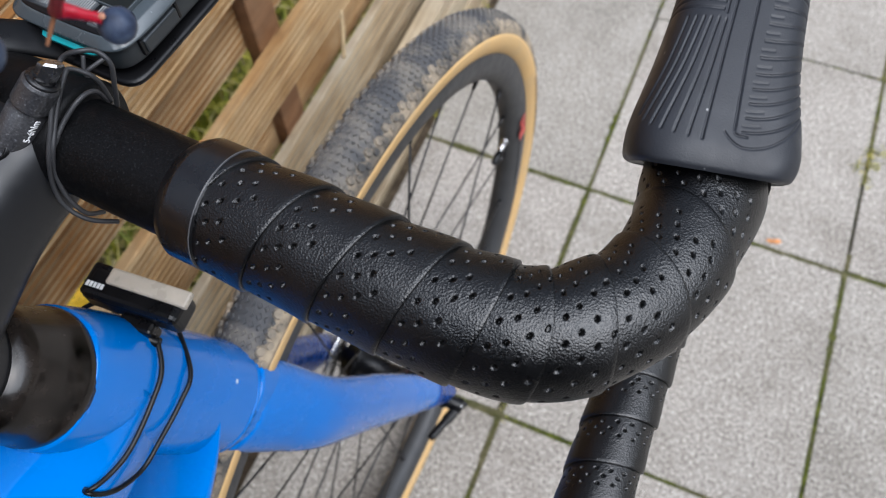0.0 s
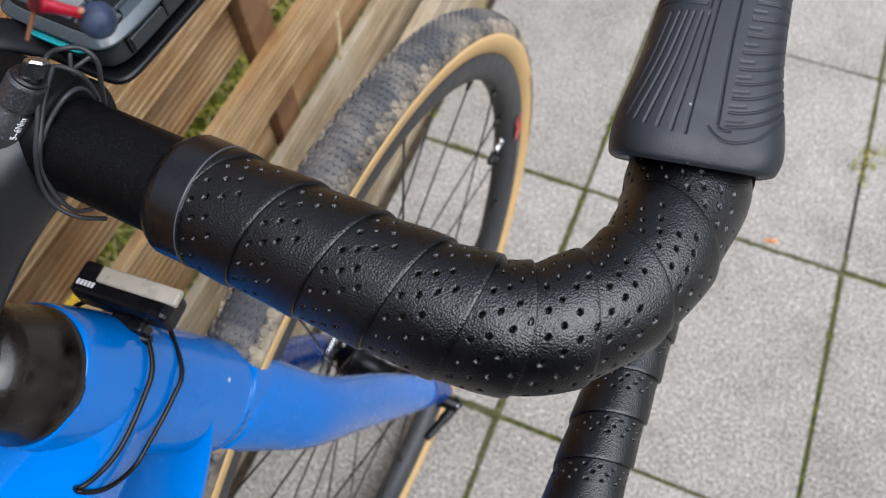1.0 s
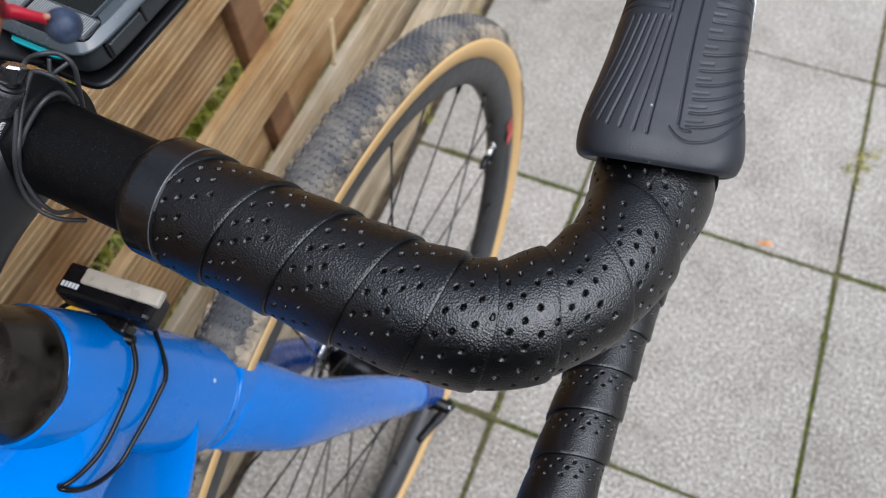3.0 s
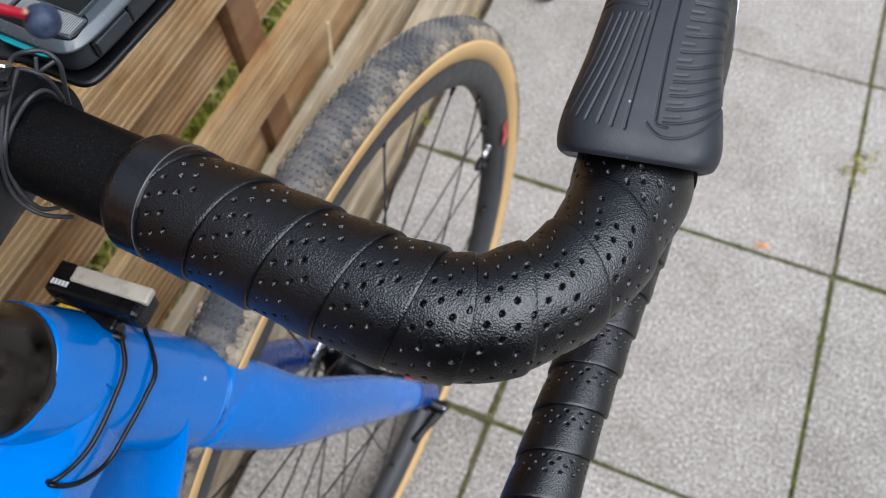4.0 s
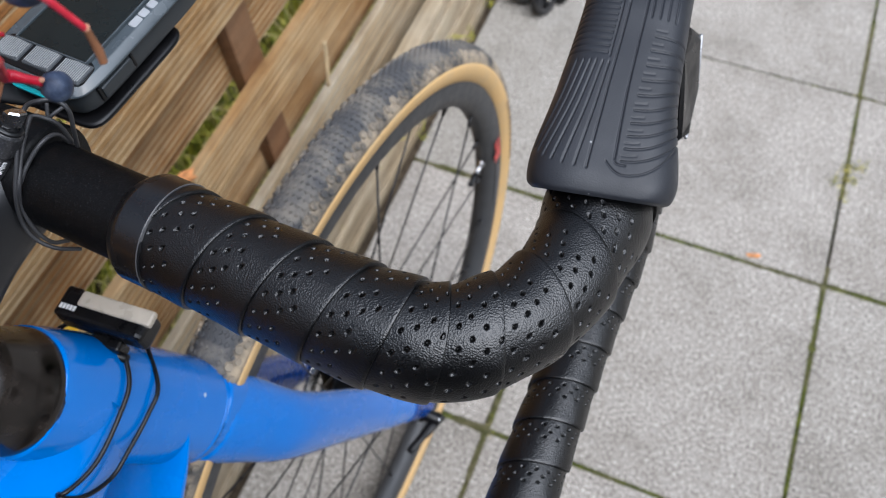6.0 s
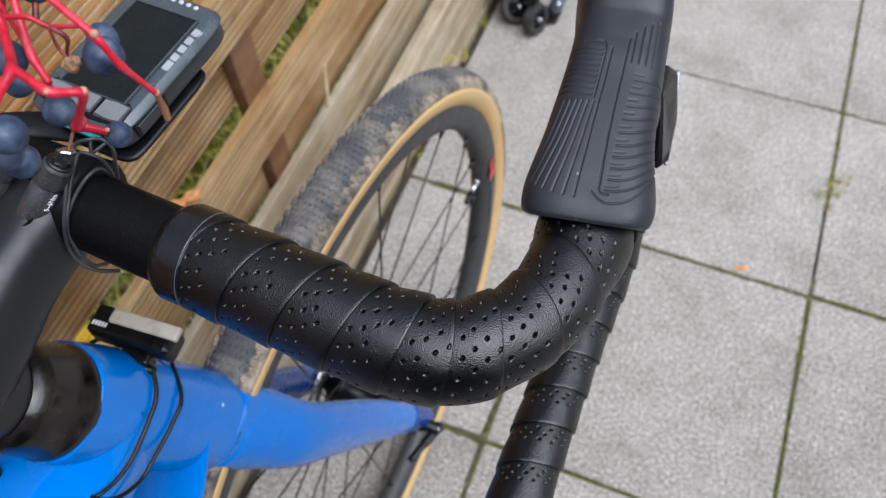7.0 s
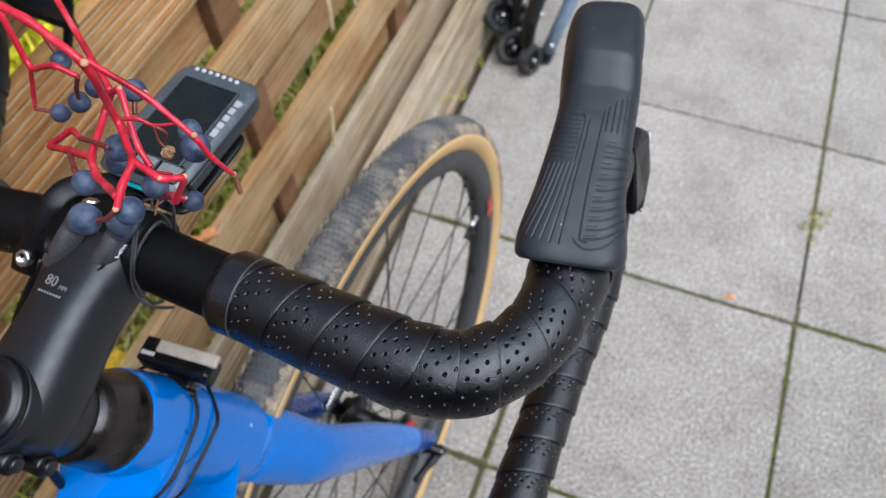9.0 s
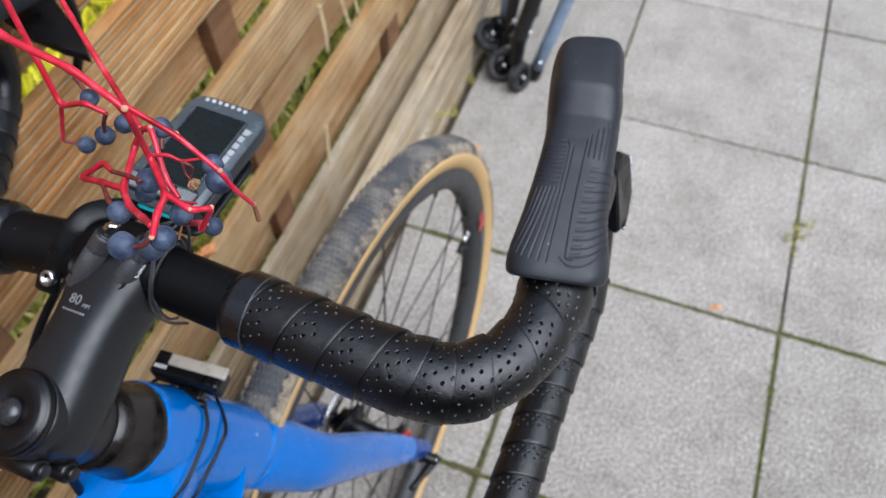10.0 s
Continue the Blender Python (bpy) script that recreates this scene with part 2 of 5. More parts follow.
# grey of the case sides, darkened to imitate the bar they reflect
SIDE_SHADE_GREY = m_plain("dark_shaded_plastic", (0.020, 0.024, 0.027), 0.38)
WIRE = m_plain("dull_grey_wire", (0.030, 0.030, 0.032), 0.48)
DARKSTALK = m_plain("dark_red_brown_stalk", (0.15, 0.030, 0.026), 0.4, 0.0, 0.4, 0.6, 300)
SCREEN = m_plain("dark_display_glass", (0.008, 0.011, 0.011), 0.28, 0.0, 0.25)
CYAN = m_plain("turquoise_band", (0.02, 0.38, 0.42), 0.4)
LIGHTGREY = m_plain("satin_grey_shell", (0.44, 0.39, 0.32), 0.30)
STEELBLUE = m_plain("blue_grey_enamel", (0.20, 0.27, 0.37), 0.4)
NAVY = m_plain("navy_gloss_paint", (0.003, 0.045, 0.23), 0.25)
BERRY, STALK, GRASS = m_berry(), m_stalk(), m_grass()
BARK = m_plain("dry_brown_stalk", (0.24, 0.105, 0.05), 0.7, 0.0, 0.3, 0.5)
LEAF = m_plain("fallen_orange_leaf", (0.55, 0.24, 0.09), 0.7, 0.0, 0.3, 0.4, 120)
LIME = m_plain("lime_yellow_blade", (0.72, 0.66, 0.03), 0.6, 0.0, 0.3, 0.3, 40)
LEAFY = m_plain("fallen_yellow_leaf", (0.80, 0.46, 0.03), 0.65, 0.0, 0.3, 0.35, 100)
BUD = m_plain("dried_brown_bud", (0.30, 0.17, 0.09), 0.8, 0.0, 0.3, 0.7, 600)
SCAR = m_plain("pale_leaf_scar", (0.50, 0.24, 0.15), 0.6, 0.0, 0.3, 0.4)
STRAW = m_plain("dry_straw", (0.50, 0.38, 0.22), 0.7, 0.0, 0.3, 0.3)


# ---- building helpers ----
def v3(*a):
    return np.array(a, float)


def mesh_from(name, verts, faces, mat, smooth=True):
    me = bpy.data.meshes.new(name)
    verts = np.asarray(verts, float)
    me.from_pydata(verts.tolist(), [], [list(map(int, q)) for q in faces])
    me.materials.append(mat)
    me.polygons.foreach_set("use_smooth", [smooth] * len(me.polygons))
    me.update()
    return me


def hold(name, place, label="", category="", group="", kind=""):
    """An Empty at a thing's base."""
    e = new(name)
    e.empty_display_size = 0.05
    e.matrix_world = Matrix.Translation(place)
    return tagged(e, label, category, group, kind)


def under(ob, parent):
    """Parent ob, whose mesh is in world places, under a thing's Empty or one of its parts."""
    if parent is not None:
        ob.parent = parent
        ob.matrix_parent_inverse = parent.matrix_basis.inverted() if parent.parent is None else Matrix.Identity(4)
    return ob


def piece(name, verts, faces, mat, parent=None, label="", smooth=True):
    ob = new(name, mesh_from(name, verts, faces, mat, smooth))
    under(ob, parent)
    return tagged(ob, label)


def part(name, bm, mat, parent=None, label="", smooth=True):
    me = bpy.data.meshes.new(name)
    bm.normal_update()
    bm.to_mesh(me)
    bm.free()
    me.materials.append(mat)
    me.polygons.foreach_set("use_smooth", [smooth] * len(me.polygons))
    ob = new(name, me)
    under(ob, parent)
    return tagged(ob, label)


def spline(points, n=20):
    """A smooth line through the points (Catmull-Rom)."""
    p = np.array(points, float)
    p = np.vstack([2 * p[0] - p[1], p, 2 * p[-1] - p[-2]])
    out = []
    for i in range(1, len(p) - 2):
        for t in np.linspace(0, 1, n, endpoint=False):
            a, b, c, d = p[i - 1], p[i], p[i + 1], p[i + 2]
            out.append(0.5 * (2 * b + (c - a) * t + (2 * a - 5 * b + 4 * c - d) * t * t + (3 * b - a - 3 * c + d) * t ** 3))
    out.append(p[-2])
    return np.array(out)


def even(line, n):
    """The line resampled to n points of even spacing, and their distances along it."""
    d = np.r_[0, np.cumsum(np.linalg.norm(np.diff(line, axis=0), axis=1))]
    s = np.linspace(0, d[-1], n)
    return np.stack([np.interp(s, d, line[:, k]) for k in range(line.shape[1])], 1), s


def frames_along(line, up=(0, 0, 1)):
    """Tangents, sides and ups along a line, turning as little as possible."""
    t = np.gradient(line, axis=0)
    t /= np.linalg.norm(t, axis=1)[:, None]
    side = np.zeros_like(t)
    a = np.cross(t[0], up)
    if np.linalg.norm(a) < 1e-3:
        a = np.cross(t[0], (1, 0, 0))
    side[0] = a / np.linalg.norm(a)
    for i in range(1, len(t)):
        a = side[i - 1] - t[i] * (side[i - 1] @ t[i])
        side[i] = a / np.linalg.norm(a)
    return t, side, np.cross(side, t)


def grid_faces(nu, nv, wrap=True, off=0):
    f = []
    for i in range(nu - 1):
        for j in range(nv if wrap else nv - 1):
            k = (j + 1) % nv
            f.append((off + i * nv + j, off + i * nv + k, off + (i + 1) * nv + k, off + (i + 1) * nv + j))
    return f


def tube(line, radius, sides=16, caps=True, flat=1.0, up=(0, 0, 1)):
    """Verts and faces of a tube; radius: a number or one a point; flat: its height against its width."""
    line = np.asarray(line, float)
    r = np.broadcast_to(np.asarray(radius, float), (len(line),))
    _, side, top = frames_along(line, up)
    a = np.linspace(0, 2 * np.pi, sides, endpoint=False)
    v = line[:, None] + r[:, None, None] * (np.cos(a)[None, :, None] * side[:, None] + flat * np.sin(a)[None, :, None] * top[:, None])
    v = v.reshape(-1, 3)
    f = grid_faces(len(line), sides)
    f = [q[::-1] for q in f]
    if caps:
        f += [tuple(range(sides)), tuple(range(len(v) - 1, len(v) - 1 - sides, -1))]
    return v, f


def join(*meshes):
    vs, fs, n = [], [], 0
    for v, f in meshes:
        vs.append(np.asarray(v, float))
        fs += [tuple(n + i for i in q) for q in f]
        n += len(v)
    return np.vstack(vs), fs


def lathe(profile, centre, axis, sides=48, closed=False, ref=(0, 0, 1)):
    """Profile rows of (distance along the axis, radius)."""
    ax = Vector(axis).normalized()
    a = ax.cross(Vector(ref))
    if a.length < 1e-3:
        a = ax.cross(Vector((1, 0, 0)))
    a.normalize()
    b = ax.cross(a)
    ax, a, b, c = (np.array(q) for q in (ax, a, b, centre))
    th = np.linspace(0, 2 * np.pi, sides, endpoint=False)
    ring = np.cos(th)[:, None] * a + np.sin(th)[:, None] * b
    v = np.vstack([c + h * ax + r * ring for h, r in profile])
    f = grid_faces(len(profile), sides)
    if closed:
        n = len(profile)
        f += [((n - 1) * sides + j, (n - 1) * sides + (j + 1) % sides, (j + 1) % sides, j) for j in range(sides)]
    else:
        f += [tuple(range(sides - 1, -1, -1)), tuple(range((len(profile) - 1) * sides, len(profile) * sides))]
    return v, f


def box_bm(size, bevel=0.0, segments=2):
    bm = bmesh.new()
    bmesh.ops.create_cube(bm, size=1.0)
    bmesh.ops.scale(bm, vec=size, verts=bm.verts)
    if bevel:
        bmesh.ops.bevel(bm, geom=bm.edges[:], offset=bevel, segments=segments, profile=0.5, affect="EDGES", clamp_overlap=True)
    return bm


def box(name, centre, size, mat, parent=None, label="", bevel=0.002, turn=None, segments=2):
    bm = box_bm(size, bevel, segments)
    m = Matrix.Translation(centre)
    if turn is not None:
        m = m @ turn
    bmesh.ops.transform(bm, matrix=m, verts=bm.verts)
    return part(name, bm, mat, parent, label, smooth=False)


def frame_of(x, y, z, o):
    """A pose from three axes and an origin."""
    m = Matrix.Identity(4)
    for i, a in enumerate((x, y, z)):
        for j in range(3):
            m[j][i] = a[j]
    for j in range(3):
        m[j][3] = o[j]
    return m


def writing(name, text, size, at, x, y, mat, parent, depth=0.00015):
    """Raised lettering, centred at a place, running along x, upright along y."""
    cu = bpy.data.curves.new(name, "FONT")
    cu.body, cu.size, cu.align_x, cu.align_y, cu.extrude = text, size, "CENTER", "CENTER", depth
    tmp = new(name + "_text", cu)
    me = bpy.data.meshes.new_from_object(tmp.evaluated_get(bpy.context.evaluated_depsgraph_get()))
    bpy.data.objects.remove(tmp)
    bpy.data.curves.remove(cu)
    xx, yy = Vector(x).normalized(), Vector(y).normalized()
    yy = (yy - xx * yy.dot(xx)).normalized()
    me.transform(frame_of(xx, yy, xx.cross(yy), at))
    me.materials.clear()
    me.materials.append(mat)
    ob = new(name, me)
    return under(ob, parent)


# ---- ground, paving ----
TILE, JOINT = 0.4, 0.005
KERB = -0.684  # the paving's edge along the fence


def ground_sheet():
    bm = bmesh.new()
    bmesh.ops.create_grid(bm, x_segments=8, y_segments=8, size=400)
    bmesh.ops.translate(bm, vec=(0, 0, -0.022), verts=bm.verts)
    return tagged(part("ground", bm, SOIL), "dark damp garden soil around the paving", "ground", kind="structure")


def slab_mesh(w, d):
    bm = box_bm((w, d, 0.04), 0.0016, 1)
    bmesh.ops.translate(bm, vec=(0, 0, -0.02), verts=bm.verts)
    me = bpy.data.meshes.new("paving_slab")
    bm.to_mesh(me)
    bm.free()
    me.materials.append(CONCRETE)
    return me


def moss_strip(a, b, w, n, rng, rise):
    """A lumpy ribbon of moss in a joint from a to b."""
    a, b = v3(*a), v3(*b)
    way = (b - a) / np.linalg.norm(b - a)
    side = np.array((-way[1], way[0], 0))
    rows = []
    for i in range(n):
        p = a + (b - a) * i / (n - 1)
        fade = min(1.0, max(0.0, (0.62 - p[1] + (0.35 if abs(p[0]) < 0.012 or abs(p[0] + 0.4) < 0.05 else 0)) / 0.35)) if p[1] > 0.02 or p[0] > 0.02 else 1.0
        if abs(p[1] - 0.4) < 0.03 and abs(p[0]) > 0.03:
            fade = 0.12
        if p[1] > 0.6:
            fade *= 0.4
        if abs(p[0]) < 0.02 and 0.035 < p[1] < 0.17:
            fade = 0.10
        k = (0.5 + 0.5 * noise.noise(Vector((p[0] * 9, p[1] * 9, 3.3)))) * fade + 0.9 * (fade - 1)
        k2 = noise.noise(Vector((p[0] * 60, p[1] * 60, 1.3)))
        half = w * max(0.12, 0.55 + 0.6 * k + 0.25 * k2)
        top = rise * (0.2 + 1.1 * k + 0.35 * k2) - 0.0035
        for u, h in ((-1.0, -0.006), (-0.75, 0.3 * top), (-0.25, top), (0.3, top * (0.8 + 0.3 * rng.random())), (0.8, 0.3 * top), (1.0, -0.006)):
            rows.append(p + side * u * half + (0, 0, h))
    return np.array(rows), grid_faces(n, 6, wrap=False)


def paving():
    rng = random.Random(5)
    base = hold("pavement", (0, 0, 0), "light grey granite-faced concrete paving slabs with mossy joints", "pavement", kind="structure")
    full = slab_mesh(TILE - JOINT, TILE - JOINT)
    cut_w = (-0.4 - JOINT / 2) - KERB
    cut = slab_mesh(cut_w, TILE - JOINT)
    long = slab_mesh(cut_w, 2 * TILE - JOINT)
    rest = []
    for i in range(-2, 14):
        for j in range(-10, 14):
            y = (j + 0.5) * TILE
            if i == -2 and j == 1:
                continue
            if i == -2:
                me, x = (long, KERB + cut_w / 2) if j == 0 else (cut, KERB + cut_w / 2)
                y += TILE / 2 if j == 0 else 0
            else:
                me, x = full, (i + 0.5) * TILE
            tilt = Euler((rng.gauss(0, 0.0016), rng.gauss(0, 0.0016), rng.gauss(0, 0.001)))
            m = Matrix.LocRotScale((x, y, rng.gauss(0, 0.0006)), tilt, None)
            if -2 <= i <= 2 and -4 <= j <= 4:
                ob = new("paving_slab", me)
                ob.matrix_basis = m
                under(ob, base)
            else:
                rest.append((np.array([m @ v.co for v in me.vertices]), [tuple(p.vertices) for p in me.polygons]))
    v, f = join(*rest)
    tagged(piece("outer_slabs", v, f, CONCRETE, base, smooth=False), kind="stuff")
    strips = []
    for k in range(-1, 4):
        strips.append(moss_strip((k * TILE, -1.6, 0), (k * TILE, 2.0, 0), 0.0074, 900, rng, 0.0034))
    for k in range(-4, 6):
        strips.append(moss_strip((KERB if k != 1 else -0.395, k * TILE, 0), (1.2, k * TILE, 0), 0.0074, 500, rng, 0.0034))
    v, f = join(*strips)
    tagged(piece("joint_moss", v, f, MOSS, base, "green moss growing in the joints"), kind="stuff")
    # soil between the outer slabs
    bm = box_bm((5.0, 9.6, 0.02))
    bmesh.ops.translate(bm, vec=(KERB + 2.5, 0.8, -0.0155), verts=bm.verts)
    part("joint_sand", bm, m_plain("grey_joint_sand", (0.17, 0.16, 0.135), 0.95, 0.0, 0.2, 0.4, 90), base)


def tuft(name, place, n, height, spread, rng, mat=GRASS, width=0.0016):
    vs, fs = [], []
    for _ in range(n):
        a = rng.uniform(0, 2 * math.pi)
        r = spread * math.sqrt(rng.random())
        p = v3(place[0] + r * math.cos(a), place[1] + r * math.sin(a), place[2])
        h = height * rng.uniform(0.5, 1.2)
        lean = v3(rng.gauss(0, 0.5), rng.gauss(0, 0.5), 0) * h
        w = v3(-math.sin(a), math.cos(a), 0) * width * rng.uniform(0.7, 1.3)
        k = len(vs)
        vs += [p - w, p + w, p + lean * 0.35 + (0, 0, h * 0.6) + w * 0.8, p + lean * 0.35 + (0, 0, h * 0.6) - w * 0.8, p + lean + (0, 0, h * 0.95)]
        fs += [(k, k + 1, k + 2, k + 3), (k + 3, k + 2, k + 4)]
    return vs, fs


def lawn():
    rng = random.Random(11)
    vs, fs = [], []
    for _ in range(2600):
        p = (-0.80 - 1.5 * rng.random() ** 1.5, rng.uniform(-1.3, 1.9), -0.02)
        a, b = tuft("", p, 14, 0.11, 0.045, rng, width=0.0032)
        k = len(vs)
        vs += a
        fs += [tuple(k + i for i in q) for q in b]
    tagged(piece("grass", vs, fs, GRASS, smooth=False), "rough yellow-green grass growing behind the fence", "grass", kind="stuff")
    # a bright border of yellowing plants further back
    vs, fs = [], []
    own = random.Random(12)
    for _ in range(420):
        a, b = tuft("", (own.gauss(-1.68, 0.15), own.gauss(0.35, 0.42), -0.02), 12, 0.16, 0.06, own, width=0.006)
        k = len(vs)
        vs += a
        fs += [tuple(k + i for i in q) for q in b]
    tagged(piece("yellow_border_plants", vs, fs, LIME, smooth=False), "low lime-yellow border plants behind the fence", "plants", kind="stuff")
    vs, fs = [], []
    for x, y, n in ((0.0, 0.235, 60), (0.010, 0.215, 50), (-0.012, 0.20, 40), (0.022, 0.245, 30), (0.004, 0.175, 26), (-0.695, 0.40, 30), (-0.70, 0.30, 20), (-0.69, 0.05, 16), (-0.70, -0.25, 16), (-0.4, -0.4, 8), (0, 0.4, 6)):
        a, b = tuft("", (x, y, -0.004), n, 0.012 if x > -0.5 else 0.02, 0.013, rng, width=0.0009)
        k = len(vs)
        vs += a
        fs += [tuple(k + i for i in q) for q in b]
    tagged(piece("weeds", vs, fs, GRASS, smooth=False), "small green weeds in the paving joints", "weed", kind="stuff")


def fallen_leaf(place, size, mat, turn, label):
    rng = random.Random(int(place[0] * 1000))
    n = 14
    vs = [v3(*place) + (0, 0, 0.004)]
    for i in range(n):
        a = 2 * math.pi * i / n
        r = size * (0.65 + 0.35 * math.cos(a) ** 2) * rng.uniform(0.7, 1.15)
        x, y = r * math.cos(a), 0.6 * r * math.sin(a)
        c, s = math.cos(turn), math.sin(turn)
        vs.append(v3(place[0] + c * x - s * y, place[1] + s * x + c * y, place[2] + 0.002 + 0.25 * size * rng.random()))
    vs2 = [v - (0, 0, 0.0008) for v in vs]
    fs = [(0, 1 + i, 1 + (i + 1) % n) for i in range(n)] + [(n + 1, n + 2 + (i + 1) % n, n + 2 + i) for i in range(n)]
    fs += [(1 + i, n + 2 + i, n + 2 + (i + 1) % n, 1 + (i + 1) % n) for i in range(n)]
    tagged(piece("fallen_leaf", vs + vs2, fs, mat, smooth=False), label, "leaf", "leaves on the ground")


# ---- fence ----
FX = -0.757  # front face of the front boards


def board_mesh(y0, y1, x0, x1, z0, z1, grooves=5):
    """A grooved plank running along y; its front face at x1 carries the grooves."""
    h = z1 - z0
    prof = [(x0, z0), (x1 - 0.002, z0), (x1, z0 + 0.002)]
    step = h / grooves
    for g in range(grooves):
        a = z0 + g * step
        prof += [(x1, a + 0.30 * step), (x1 - 0.0018, a + 0.38 * step), (x1 - 0.0078, a + 0.40 * step), (x1 - 0.0078, a + 0.56 * step), (x1 - 0.0012, a + 0.59 * step), (x1, a + 0.63 * step)]
    prof += [(x1, z1 - 0.002), (x1 - 0.002, z1), (x0, z1)]
    n = 12
    vs = []
    for i in range(n):
        y = y0 + (y1 - y0) * i / (n - 1)
        dx = 0.0015 * noise.noise(Vector((y * 1.7, z0 * 9, 0)))
        dz = 0.0022 * noise.noise(Vector((y * 1.3, z0 * 7, 5)))
        vs += [(x + dx, y, z + dz) for x, z in prof]
    m = len(prof)
    fs = grid_faces(n, m)
    fs += [tuple(range(m - 1, -1, -1)), tuple(range((n - 1) * m, n * m))]
    return vs, fs


def board(f, y0, y1, x0, x1, z0, z1, mat, grooves, label=""):
    """A plank whose upward groove lips are pale from wear and painted-in light."""
    v, q = board_mesh(y0, y1, x0, x1, z0, z1, grooves)
    ob = piece("board", v, q, mat, f, label, smooth=False)
    ob.data.materials.append(WORN_LIT)
    m = len(v) // 12
    for k, face in enumerate(ob.data.polygons):
        j = k % m
        if k < 11 * m and 3 <= j < 3 + 6 * grooves and (j - 3) % 6 == 0:
            face.material_index = 1
    return ob


def fence():
    f = hold("fence", (FX - 0.02, 0, 0), "weathered horizontal-board wooden fence, boards alternating on both sides of battens", "fence", kind="structure")
    front = [(1.016, 1.098, WOOD_WARM), (0.836, 0.918, WOOD_WARM), (0.655, 0.741, WOOD_WARM), (0.498, 0.572, WOOD), (0.318, 0.393, WOOD), (0.112, 0.240, WOOD_GREY)]
    for z0, z1, mat in front:
        board(f, -2.2, 2.6, FX - 0.013, FX, z0, z1, mat, 8)
    for z0, z1, mat in ((0.939, 1.016, WOOD_WARM), (0.738, 0.823, WOOD_WARM), (0.560, 0.636, WOOD_WARM), (0.390, 0.467, WOOD_BACK), (0.208, 0.287, WOOD_BACK), (0.024, 0.098, WOOD_BACK)):
        board(f, -2.2, 2.6, FX - 0.046, FX - 0.033, z0, z1, mat, 8)
    for y in (-1.45, -1.03, -0.62, -0.205, 0.212, 0.63, 1.05, 1.47, 1.9, 2.3):
        box("batten", (FX - 0.023, y, 0.55), (0.019, 0.044, 1.14), BATTEN, f, bevel=0.002)
    v, q = board_mesh(-2.2, 2.6, -0.730, -0.703, -0.02, 0.176, 3)
    piece("base_board", v, q, WOOD_GREY, f, "grey weathered base board standing in front of the fence", smooth=False)
    return f


def shade_wall():
    """An unseen wall added behind the camera to shade that side low down."""
    w = hold("shade_wall_south", (0, -1.75, 0), "unseen dark grey wall added to shade the south side", "wall", kind="structure")
    box("wall_face", (1.61, -1.85, 1.1), (4.60, 0.3, 2.3), m_plain("dark_grey_blocker", (0.045, 0.047, 0.052), 0.85, 0.0, 0.3, 0.35, 9), w, bevel=0.01)


def shade_hedges():
    """Tall unseen hedges added to the west and north to block low light."""
    for name, c, size in (("wall_west", (-4.2, 0.5, 1.3), (0.7, 9.0, 2.7)), ("wall_north", (0.5, 5.2, 1.6), (9.0, 0.7, 3.3))):
        bm = box_bm(size, 0.12, 2)
        bmesh.ops.translate(bm, vec=c, verts=bm.verts)
        k = Mat("hedge_blocker_green", rough=0.9, spec=0.1)
        v = k.place()
        k.color(k.ramp(k.noise(v, 18, 6, 0.7), [(0.3, (0.008, 0.014, 0.006)), (0.55, (0.03, 0.05, 0.018)), (0.75, (0.07, 0.10, 0.03))]))
        k.bump(k.noise(v, 30, 5, 0.7), 1.0, 0.05)
        tagged(part(name, bm, k.m), "unseen tall dark green hedge added to block low light", "hedge", kind="structure")


shade_hedges()
shade_wall()
ground_sheet()
paving()
lawn()
fence()


# ---- bicycle ----
HUB = v3(-0.490, -0.5027, 0.346)
AXLE = Vector((math.cos(-0.036) * math.cos(0.011), math.sin(-0.036) * math.cos(0.011), math.sin(0.011))).normalized()
bike = hold("bicycle", (-0.49, -0.5, 0), "blue gravel bicycle with tan-wall tyres leaning on a wooden fence", "bicycle")


def steer(z):
    """The steering axis at a height."""
    return v3(-0.495 - 0.14 * (z - 0.62), -0.624 - 0.33 * (z - 0.62), z)


S_UP = (steer(1.0) - steer(0.0)) / np.linalg.norm(steer(1.0) - steer(0.0))
S_FWD = v3(0, 1, 0) - S_UP * S_UP[1]
S_FWD = S_FWD / np.linalg.norm(S_FWD)
S_SIDE = np.cross(S_FWD, S_UP)


